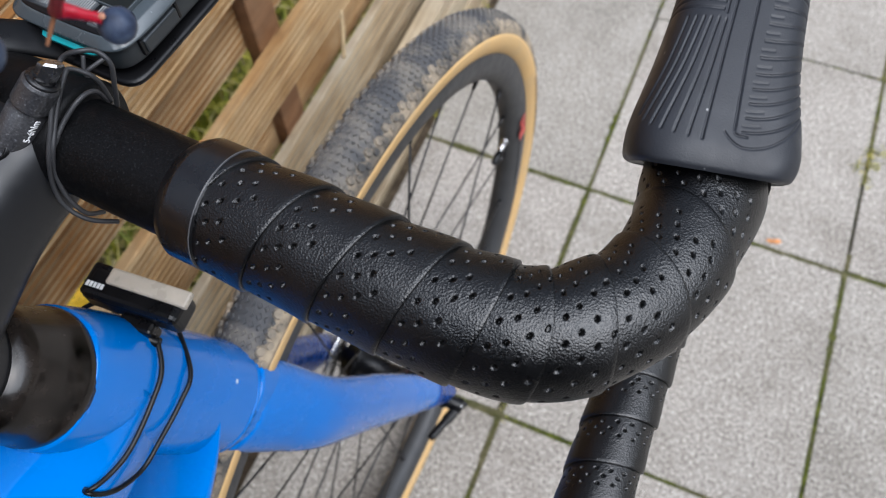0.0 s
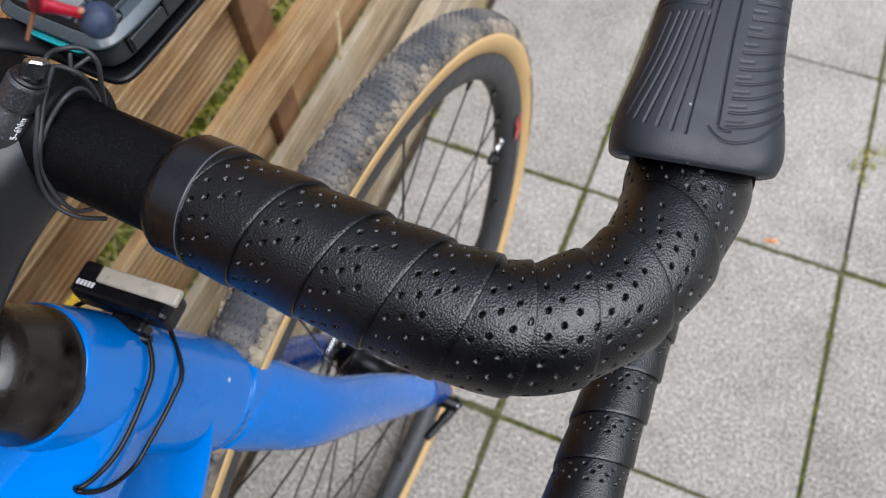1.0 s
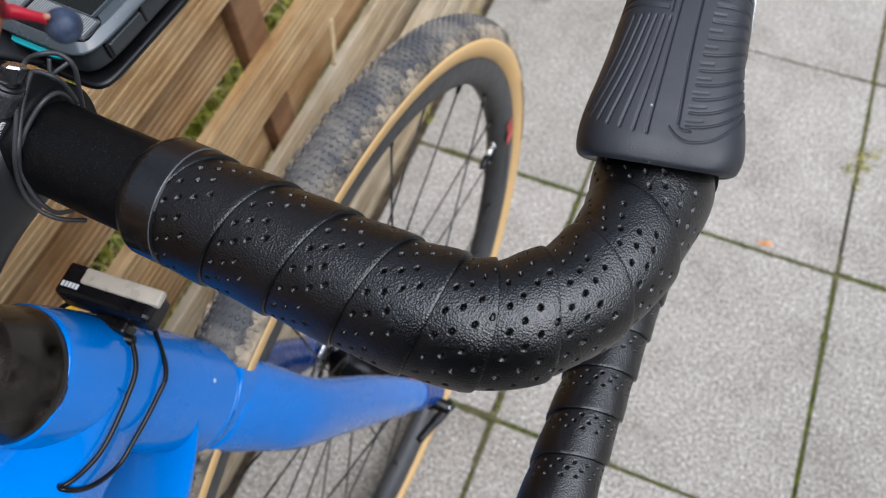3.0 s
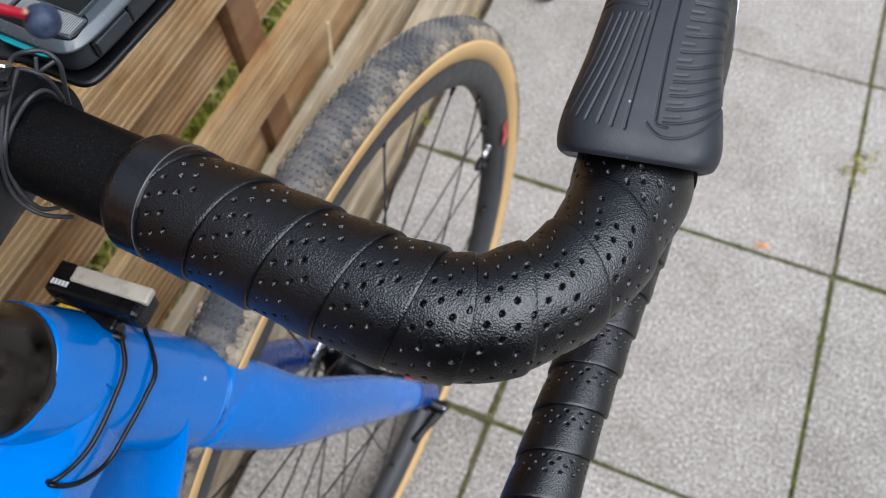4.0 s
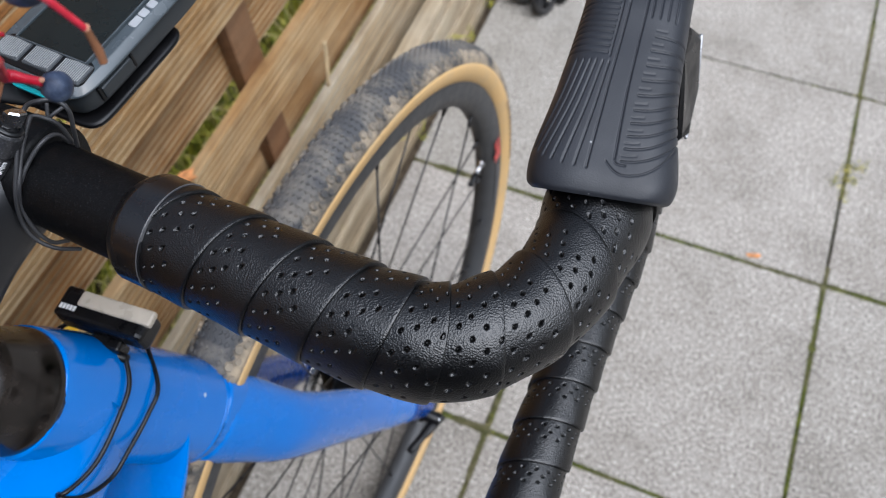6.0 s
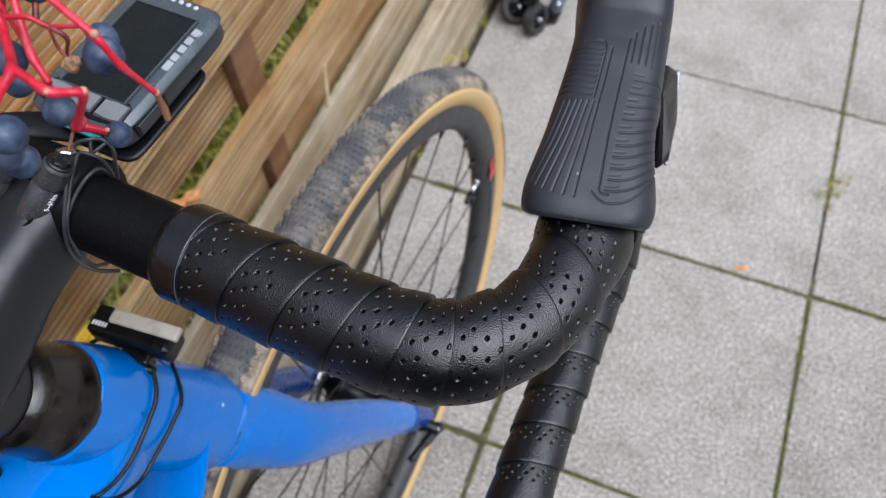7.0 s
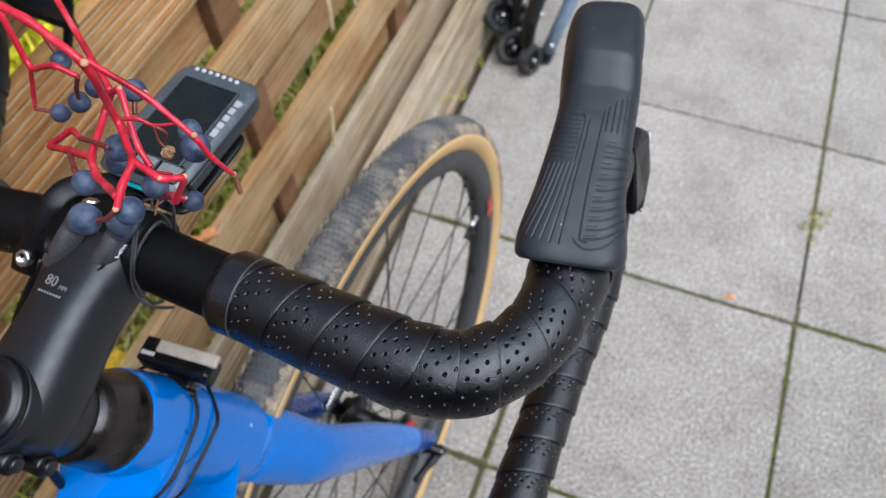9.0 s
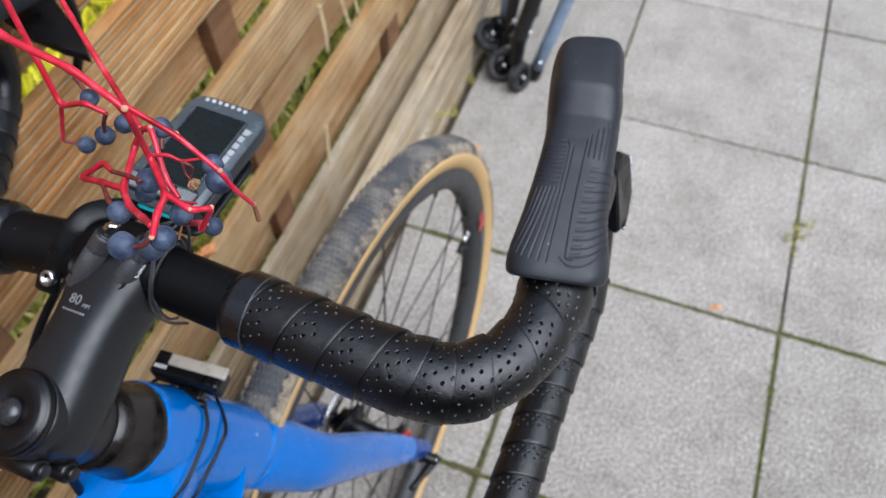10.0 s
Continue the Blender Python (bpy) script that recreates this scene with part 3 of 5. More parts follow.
def wheel():
    ax = np.array(AXLE)
    e1 = np.cross(ax, (0, 0, 1.0))
    e1 /= np.linalg.norm(e1)
    e2 = np.cross(e1, ax)
    at = lambda r, a, h=0.0: HUB + r * (math.cos(a) * e1 + math.sin(a) * e2) + h * ax
    RC, A = 0.327, 0.0185
    # tyre casing: black crown, tan walls
    tyre_prof, n = [], 26
    for i in range(n + 1):
        a = math.radians(-140 + 280 * i / n)
        tyre_prof.append((A * math.sin(a), RC + A * math.cos(a) * 0.97))
    w = piece("front_wheel", *lathe([(h, r) for h, r in ((-0.0125, 0.3155), (-0.0137, 0.3115), (-0.0130, 0.299), (-0.0085, 0.2905), (0.0, 0.288), (0.0085, 0.2905), (0.0130, 0.299), (0.0137, 0.3115), (0.0125, 0.3155), (0, 0.307))], HUB, AXLE, 128, True), RIM, bike, "matt dark grey rim with black spokes")
    crown = [p for i, p in enumerate(tyre_prof) if 9 <= i <= n - 9]
    lft, rgt = tyre_prof[:7], tyre_prof[n - 6:]
    piece("tyre", *lathe(crown + [(h * 0.9, r - 0.002) for h, r in reversed(crown)], HUB, AXLE, 160, True), TYRE, w, "dusty black gravel tyre tread")
    for q in (tyre_prof[6:10], tyre_prof[n - 9:n - 5]):
        piece("shoulder", *lathe(q + [(h * 0.9, r - 0.002) for h, r in reversed(q)], HUB, AXLE, 160, True), MUD, w, "tyre shoulder caked with pale dry mud")
    for q in (lft, rgt):
        piece("sidewall", *lathe(q + [(h * 0.9, r - 0.0005) for h, r in reversed(q)], HUB, AXLE, 160, True), TAN, w, "tan tyre sidewall")
    # tread knobs
    vs, fs, vd, fd = [], [], [], []
    rng = random.Random(3)

    def knob(V, F, a, phi, size, high, round_knob):
        m = 8 if round_knob else 4
        n0 = len(V)
        for lvl, sc in ((0.0, 1.15), (1.0, 0.85)):
            for k in range(m):
                b = 2 * math.pi * k / m
                da = size * sc * math.cos(b) / (RC + A)
                dp = size * sc * math.sin(b) / A * (0.8 if not round_knob else 1.0)
                rr = RC + (A * 0.985 + high * lvl) * math.cos(phi + dp)
                hh = (A * 0.985 + high * lvl) * math.sin(phi + dp)
                V.append(at(rr, a + da, hh))
        F.append(tuple(n0 + m + k for k in range(m)))
        for k in range(m):
            F.append((n0 + k, n0 + (k + 1) % m, n0 + m + (k + 1) % m, n0 + m + k))

    rows = 400
    for i in range(rows):
        a = 2 * math.pi * i / rows
        for j in range(-3, 4):
            ph = math.radians(j * 13.0 + (6.5 if i % 2 else 0))
            knob(vs, fs, a, ph, 0.00178 * rng.uniform(0.9, 1.08), 0.0009, False)
    for i in range(200):
        a = 2 * math.pi * i / 200
        for sgn in (-1, 1):
            knob(vd, fd, a, sgn * math.radians(49 if i % 2 else 45), 0.0029, 0.0015, True)
            knob(vd, fd, a + 0.013, sgn * math.radians(60 if i % 2 else 57), 0.0024, 0.0014, True)
    tagged(piece("tread", vs, fs, TYRE, w, "fine diamond tread knobs", smooth=False), kind="stuff")
    tagged(piece("shoulder_tread", vd, fd, KNOB_DUST, w, "round dusty shoulder knobs", smooth=False), kind="stuff")
    # hub, spokes
    piece("hub", *lathe([(-0.05, 0.008), (-0.044, 0.010), (-0.043, 0.018), (-0.034, 0.019), (-0.030, 0.027), (-0.026, 0.027), (-0.024, 0.013), (0.0, 0.0115), (0.024, 0.013), (0.026, 0.025), (0.030, 0.025), (0.033, 0.016), (0.044, 0.014), (0.048, 0.010), (0.05, 0.008)], HUB, AXLE, 32), BLACK, w, "black front hub")
    piece("hub_ring", *lathe([(0.0325, 0.017), (0.0325, 0.0195), (0.0385, 0.0195), (0.0385, 0.017)], HUB, AXLE, 32, True), RED, w, "red anodised hub ring")
    piece("brake_disc", *lathe([(-0.0365, 0.052), (-0.0365, 0.078), (-0.0347, 0.078), (-0.0347, 0.052)], HUB, AXLE, 64, True), STEEL, w, "steel brake disc")
    for i in range(24):
        # two thirds of the spokes go to the disc side
        a = 2 * math.pi * i / 24 + 0.050
        sgn = 1 if i % 3 == 1 else -1
        lead = (1.05 if (i // 3) % 2 else -1.05) if i % 3 == 1 else (-1.05 if i % 3 == 2 else 1.05)
        p0 = at(0.024, a + lead, sgn * 0.028)
        p1 = at(0.290, a, sgn * 0.002)
        v, f = tube([p0, p1], 0.00095, 6)
        piece("spoke", v, f, DARKSTEEL, w)
        d = (p0 - p1) / np.linalg.norm(p0 - p1)
        v, f = tube([p1 - d * 0.002, p1 + d * 0.006, p1 + d * 0.012], [0.0026, 0.0022, 0.0016], 8)
        piece("nipple", v, f, DARKSTEEL, w)
    # valve at the front of the rim
    va = VALVE_A
    v, f = join(tube([at(0.290, va), at(0.270, va)], 0.0029, 10), tube([at(0.289, va), at(0.284, va)], 0.0042, 10))
    piece("valve", v, f, STEEL, w, "bright metal valve stem with a black cap")
    piece("valve_cap", *tube([at(0.271, va), at(0.268, va), at(0.256, va), at(0.254, va)], [0.0034, 0.0040, 0.0036, 0.0022], 10), BLACK, w, "black valve cap")
    # rim and tyre prints
    def print_on(a0, a1, r0, r1, h):
        V, k = [], 10
        for i in range(k + 1):
            a = a0 + (a1 - a0) * i / k
            V += [at(r0, a, h), at(r1, a, h)]
        F = [(2 * i, 2 * i + 1, 2 * i + 3, 2 * i + 2) for i in range(k)]
        return V, F

    marks = [print_on(2.972 + d, 2.972 + e, r0, r1, 0.0144) for d, e, r0, r1 in ((0.0, 0.022, 0.2945, 0.3085), (0.034, 0.056, 0.2965, 0.3085), (0.062, 0.118, 0.2930, 0.3085))]
    piece("rim_mark", *join(*marks), RED, w, "red mark on the rim")
    bars = [print_on(3.135 + 0.026 * i, 3.152 + 0.026 * i, 0.2985, 0.3055, 0.0144) for i in range(9)]
    piece("rim_print", *join(*bars), m_plain("grey_rim_print", (0.14, 0.14, 0.145), 0.5), w)
    bars = []
    for i in range(11):
        a = 2.83 + 0.034 * i
        for r0, r1 in ((0.3255, 0.3315),):
            bars.append([[at(r0, a, 0.01895), at(r1, a, 0.0187), at(r1, a + 0.018, 0.0187), at(r0, a + 0.018, 0.01895)], [(0, 1, 2, 3)]])
    piece("tyre_print", *join(*bars), m_plain("brown_sidewall_print", (0.22, 0.14, 0.07), 0.7), w, "brown print on the tan sidewall")


def loft(rings, caps=True):
    rings = [np.asarray(r, float) for r in rings]
    n = len(rings[0])
    v = np.vstack(rings)
    f = grid_faces(len(rings), n)
    if caps:
        f += [tuple(range(n - 1, -1, -1)), tuple(range((len(rings) - 1) * n, len(rings) * n))]
    return v, f


def oval(c, a, b, x, y, n=32, power=2.0):
    th = np.linspace(0, 2 * np.pi, n, endpoint=False)
    ct, st = np.cos(th), np.sin(th)
    e = 2.0 / power
    return np.array(c) + (a * np.sign(ct) * abs(ct) ** e)[:, None] * np.array(x) + (b * np.sign(st) * abs(st) ** e)[:, None] * np.array(y)


def resample_rings(keys, n=10):
    """Rings between key rings, by a smooth spline."""
    m = len(keys[0])
    flat = np.array(keys).reshape(len(keys), -1)
    return spline(flat, n).reshape(-1, m, 3)


def fork_and_frame():
    side, fwd, up = S_SIDE, S_FWD, S_UP
    # head tube, flowing into the top and down tubes
    rings = []
    for z, a, b in ((0.654, 0.0256, 0.0297), (0.67, 0.0253, 0.0297), (0.69, 0.025, 0.030), (0.72, 0.025, 0.030), (0.745, 0.0255, 0.0295), (0.764, 0.026, 0.0285), (0.773, 0.0262, 0.0275)):
        rings.append(oval(steer(z), a, b, side, fwd, 40, 2.2))
    head = piece("head_tube", *loft(resample_rings(rings, 5)), PAINT, bike, "glossy blue head tube")
    # top tube: a flat facet on top that narrows behind the head tube, sloping shoulders below it
    rings = []
    for y, xl, xr, zt, half, zs, zb in ((-0.660, -0.5370, -0.4930, 0.7690, 0.0272, 0.745, 0.705), (-0.680, -0.5370, -0.4965, 0.7660, 0.0272, 0.742, 0.700), (-0.697, -0.5385, -0.5030, 0.7600, 0.0272, 0.738, 0.697), (-0.718, -0.5310, -0.5120, 0.7515, 0.0268, 0.732, 0.693), (-0.760, -0.5250, -0.5170, 0.7430, 0.0220, 0.724, 0.690), (-0.90, -0.5170, -0.5090, 0.7270, 0.0190, 0.709, 0.684), (-1.22, -0.5120, -0.5040, 0.6880, 0.0170, 0.674, 0.655)):
        cx = 0.6 * (xl + xr) / 2 + 0.4 * -0.510 if y < -0.75 else -0.5135
        corners = [(xl, zt), (xr, zt), (cx + half, zs), (cx + half * 0.93, zb + 0.010), (cx + half * 0.45, zb), (cx - half * 0.45, zb), (cx - half * 0.93, zb + 0.010), (min(cx - half, xl - 0.002), zs)]
        ring = []
        for k, q in enumerate(corners):
            a, b, c = (np.array(corners[(k + d) % 8], float) for d in (-1, 0, 1))
            r = 0.0022 if k < 2 else 0.0050
            p, n = b + (a - b) * min(0.45, r / np.linalg.norm(a - b)), b + (c - b) * min(0.45, r / np.linalg.norm(c - b))
            for u in (0.0, 0.33, 0.67, 1.0):
                w = (1 - u) ** 2 * p + 2 * u * (1 - u) * b + u * u * n
                ring.append((w[0], y, w[1]))
        rings.append(ring)
    v, f = loft(resample_rings(rings, 5))
    piece("top_tube", v, f, PAINT, bike, "glossy blue top tube with a flat upper facet")
    dt = [steer(0.690) - fwd * 0.004, steer(0.672) - fwd * 0.03, v3(-0.505, -0.80, 0.56), v3(-0.50, -0.98, 0.40), v3(-0.497, -1.1, 0.30)]
    rings = [oval(p, a, b, (1, 0, 0), (0, 0.62, 0.78), 32, 3.0) for p, a, b in zip(dt, (0.0195, 0.0245, 0.027, 0.026, 0.027), (0.016, 0.027, 0.029, 0.027, 0.027))]
    piece("down_tube", *loft(resample_rings(rings, 6)), PAINT, bike, "glossy blue down tube")
    # thin raised seam between head tube and fork crown
    piece("crown_seam", *loft([oval(steer(z), 0.0262 + e, 0.0300 + e, side, fwd, 40, 2.2) for z, e in ((0.6555, -0.0016), (0.6562, -0.0001), (0.6574, -0.0001), (0.6581, -0.0016))]), PAINT, bike)
    # fork: crown flowing into two straight tapering blades
    keys = []
    for z, a, b in ((0.6555, 0.0256, 0.0297), (0.640, 0.0262, 0.0290), (0.622, 0.0275, 0.0262), (0.605, 0.028, 0.0225), (0.592, 0.026, 0.016), (0.585, 0.021, 0.009)):
        keys.append(oval(steer(z) + fwd * 0.002, a, b, side, fwd, 40, 2.3))
    fork = piece("fork", *loft(resample_rings(keys, 5)), PAINT, bike, "glossy blue carbon fork")
    for sgn in (1, -1):
        ax = np.array(AXLE)
        out = 0.0 if sgn > 0 else 0.010
        pts = [(steer(0.650) + side * sgn * 0.004 + fwd * 0.000, 0.0215, 0.0290), (steer(0.615) + side * sgn * (0.0135 + out) + fwd * 0.001, 0.0195, 0.0262), (steer(0.575) + side * sgn * (0.0245 + out) + fwd * 0.003, 0.0155, 0.0228)]
        p0, p1 = pts[-1][0], HUB + ax * sgn * 0.058 + v3(0, 0.007, 0)
        for k, a, b in ((0.33, 0.0125, 0.0205), (0.66, 0.0108, 0.0168), (0.9, 0.0092, 0.0115), (1.02, 0.0080, 0.0095)):
            pts.append((p0 + (p1 - p0) * k + v3(0, 0.0022 * math.sin(math.pi * min(k, 1)), 0), a, b))
        rings = [oval(c, a, b, side, fwd, 28, 2.0) for c, a, b in pts]
        piece("fork_blade", *loft(resample_rings(rings, 7)), PAINT if sgn > 0 else NAVY, fork)
        if sgn > 0:
            navy = [oval(c, a + 0.0004, b + 0.0004, side, fwd, 28, 2.0) for c, a, b in ([0.45 * np.array(u, dtype=object) + 0.55 * np.array(w, dtype=object) for u, w in ((pts[-3], pts[-2]),)] + [pts[-2], pts[-1]])]
            piece("dropout_patch", *loft(resample_rings(navy, 5)), NAVY, fork, "dark navy patch on the drop-out")
    # the axle's lever
    c = HUB + np.array(AXLE) * 0.058
    piece("axle_end", *lathe([(0.0, 0.0085), (0.004, 0.0085), (0.005, 0.0066), (0.018, 0.0064), (0.020, 0.0050)], c, AXLE, 20), BLACK, fork, "black axle end")
    tip = c + np.array(AXLE) * 0.0165
    way = v3(-0.014, -0.038, -0.006)
    v, f = tube(spline([tip - way * 0.16, tip, tip + way * 0.5, tip + way], 6), [0.0052] * 6 + [0.0050] * 6 + [0.0040] * 6 + [0.0030], 12, flat=0.55)
    lever = piece("axle_lever", v, f, BLACK, fork, "black axle lever")
    piece("lever_pin", *lathe([(-0.002, 0.0028), (0.0045, 0.0028), (0.0050, 0.0020)], tip + v3(0, 0, 0.001), (0.2, -0.3, 0.9), 14), STEEL, lever, "bright lever pin")
    # spacers and top cap
    a, b = steer(0.771), steer(0.8045)
    h = np.linalg.norm(b - a)
    piece("headset_cover", *lathe([(0, 0.0262), (0.003, 0.0268), (0.006, 0.0266), (0.0066, 0.0262), (0.016, 0.0250), (0.026, 0.0239), (h, 0.0224)], a, S_UP, 48), SPACER, bike, "worn glossy black headset spacers")


def stem():
    up, fwd, side = S_UP, S_FWD, S_SIDE
    c0 = steer(0.827)
    bar = v3(BAR[0][0], BAR[0][1], BAR[0][2])
    way = bar - c0
    way = way / np.linalg.norm(way)
    st_up = np.cross(side, way)
    st_up /= np.linalg.norm(st_up)
    sd = np.cross(way, st_up)
    L = np.linalg.norm(bar - c0)
    rings = []
    for s, a, b in ((-0.0170, 0.0120, 0.0160), (-0.0120, 0.0196, 0.0186), (-0.004, 0.0219, 0.0196), (0.008, 0.0221, 0.0200), (0.020, 0.0212, 0.0200), (0.032, 0.0200, 0.0196), (0.046, 0.0196, 0.0190), (0.058, 0.0212, 0.0188), (L - 0.014, 0.0238, 0.0195), (L - 0.002, 0.0240, 0.0202)):
        rings.append(oval(c0 + way * s, a, b, sd, st_up, 48, 3.0))
    st = piece("stem", *loft(resample_rings(rings, 6)), STEM_BLACK, bike, "satin black alloy stem")
    lo, hi = steer(0.8045), steer(0.846)
    h = np.linalg.norm(hi - lo)
    piece("steerer_clamp", *lathe([(0, 0.0205), (0.002, 0.0210), (h - 0.002, 0.0208), (h, 0.0204)], lo, S_UP, 48), STEM_BLACK, st, "black steerer clamp")
    piece("top_cap", *lathe([(0, 0.0205), (0.0035, 0.0205), (0.0045, 0.0195), (0.0046, 0.0188), (0.0058, 0.0180), (0.0064, 0.0165), (0.0062, 0.0070), (0.0050, 0.0062), (0.0048, 0.0)], hi, S_UP, 56), ALLOY, st, "black top cap")
    piece("cap_bolt", *lathe([(0.0040, 0.0070), (0.0072, 0.0066), (0.0090, 0.0045), (0.0096, 0.0020), (0.0097, 0.0)], hi, S_UP, 24), m_plain("polished_black_bolt", (0.05, 0.05, 0.052), 0.18, 0.6), st, "polished cap bolt")
    # rear pinch bolts
    for k in (0.010, 0.030):
        p = lo + S_UP * k - fwd * 0.0225 + side * 0.0
        piece("pinch_lug", *lathe([(-0.012, 0.0048), (-0.011, 0.0058), (0.011, 0.0058), (0.012, 0.0048)], p, side, 16), ALLOY, st)
        piece("pinch_bolt", *lathe([(0.0, 0.0036), (0.0025, 0.0036), (0.003, 0.003)], p + side * 0.012, side, 12), DARKSTEEL, st, "dark steel pinch bolt")
    # face plate round the bar with four bolts
    face = []
    for k, r in ((-0.024, 0.0180), (-0.022, 0.0196), (0.022, 0.0196), (0.024, 0.0180)):
        face.append((k, r))
    axis_bar = v3(1, 0, 0)
    piece("bar_clamp", *lathe(face, bar, axis_bar, 48), MATT_BAR, st, "black bar clamp")
    top_n = np.cross(axis_bar, way)
    top_n /= np.linalg.norm(top_n)
    if top_n[2] < 0:
        top_n = -top_n
    b_dir = v3(0.467, 0.549, 0.692)
    prof = []
    for h, r in ((-0.008, 0.0046), (-0.0065, 0.0056), (0.0, 0.0057), (0.0158, 0.0057), (0.0166, 0.0050), (0.0184, 0.0050), (0.0186, 0.0056), (0.0190, 0.0058), (0.0268, 0.0056), (0.0276, 0.0050), (0.0280, 0.0034)):
        prof += [(h - 0.00012, r), (h + 0.00012, r)] if len(prof) > 4 else [(h, r)]
    for dx in (0.0, -0.0215):
        p = v3(-0.5122 + dx, -0.6258 + dx * 0.15, 0.8595)
        boss = piece("bolt_boss", *lathe(prof, p, b_dir, 36), BLASTED, st, "black bolt boss of the bar clamp")
        piece("washer", *lathe([(0.0276, 0.0030), (0.0276, 0.0049), (0.0288, 0.0049), (0.0288, 0.0030)], p, b_dir, 24, True), DARKSTEEL, boss, "dark steel washer")
        v, f = loft([oval(p + b_dir * k, r, r, np.cross(b_dir, axis_bar), axis_bar, 6) for k, r in ((0.0286, 0.0037), (0.0345, 0.0037), (0.0353, 0.0030))])
        piece("clamp_bolt", v, f, STEEL, boss, "steel hexagon clamp bolt", smooth=False)
        piece("boss_end", *lathe([(-0.0088, 0.0), (-0.0086, 0.0030), (-0.0078, 0.0046)], p, b_dir, 16), DARKSTEEL, boss, "dark threaded boss end")
        q = bar + axis_bar * (0.0155 + dx * 1.44) - top_n * 0.0195 - way * 0.010
        piece("bolt_lug", *lathe([(0, 0.0062), (0.001, 0.0066), (0.025, 0.0066), (0.026, 0.0060)], q, way, 20), ALLOY, st)
    # black discs stand in for shaded bolt recesses where face plate meets stem
    for q in (v3(-0.5118, -0.6284, 0.8630), v3(-0.5356, -0.6286, 0.8648)):
        piece("bolt_recess", *lathe([(-0.006, 0.0046), (0.0006, 0.0046), (0.0009, 0.0040), (0.0002, 0.0034), (0.0002, 0.0)], q, st_up * 0.8 + v3(0, -0.3, 0.2), 20), BLACK, st, "dark bolt recess in the stem")
    # prints
    t_at = c0 + way * 0.056 + st_up * 0.0190 - sd * 0.0035
    writing("size_print", "80", 0.0070, t_at, sd, way, FADED, st)
    writing("unit_print", "MM", 0.0030, t_at + sd * 0.0078 - way * 0.0016, sd, way, FADED, st)
    v, f = join(*[([t_at + sd * (-0.0045 + 0.0018 * i) - way * 0.0062 + st_up * 0.0002, t_at + sd * (-0.0032 + 0.0018 * i) - way * 0.0062 + st_up * 0.0002, t_at + sd * (-0.0032 + 0.0018 * i) - way * 0.0052 + st_up * 0.0002, t_at + sd * (-0.0045 + 0.0018 * i) - way * 0.0052 + st_up * 0.0002], [(0, 1, 2, 3)]) for i in range(8)])
    piece("small_print", v, f, FADED, st)
    n = v3(0.834, -0.535, -0.137)
    n = n - b_dir * (n @ b_dir)
    n /= np.linalg.norm(n)
    writing("torque_print", "5~6Nm", 0.0029, v3(-0.5122, -0.6258, 0.8595) + b_dir * 0.0130 + n * 0.0061, b_dir, np.cross(n, b_dir), WHITE, st)
    return st


# The bar's centre line from the stem out, along the ramp and round the drop
BAR = [(-0.522, -0.609, 0.8485), (-0.493, -0.612, 0.8485), (-0.468, -0.6138, 0.8485), (-0.422, -0.6168, 0.849), (-0.387, -0.6195, 0.849), (-0.362, -0.6203, 0.849), (-0.3446, -0.6176, 0.849), (-0.3307, -0.6083, 0.849), (-0.3197, -0.5953, 0.8475), (-0.3132, -0.5754, 0.8462), (-0.3120, -0.553, 0.8425),
       (-0.3125, -0.52, 0.839), (-0.311, -0.48, 0.832), (-0.3135, -0.448, 0.817), (-0.3125, -0.438, 0.788), (-0.3065, -0.450, 0.757), (-0.3015, -0.49, 0.7395), (-0.3047, -0.553, 0.737), (-0.3060, -0.605, 0.737), (-0.3062, -0.65, 0.737), (-0.3065, -0.70, 0.737)]
VALVE_A = 3.085


DROP_SHIFT = 0.004  # where the lower tape's first seam falls


def mirror_line(p):
    """The left side: mirrored, the bar being turned a little, its drop sloping in."""
    q = np.array(p, float) - BAR[0]
    c, s = math.cos(0.06), math.sin(0.06)
    x = -q[:, 0]
    q = np.stack([c * x - s * q[:, 1], s * x + c * q[:, 1], q[:, 2]], 1) + BAR[0]
    low = np.clip((0.845 - q[:, 2]) / 0.05, 0, 1)
    q[:, 0] += low * (-0.048 + 0.048 * np.clip((-0.42 - q[:, 1]) / 0.12, 0, 1))
    return q


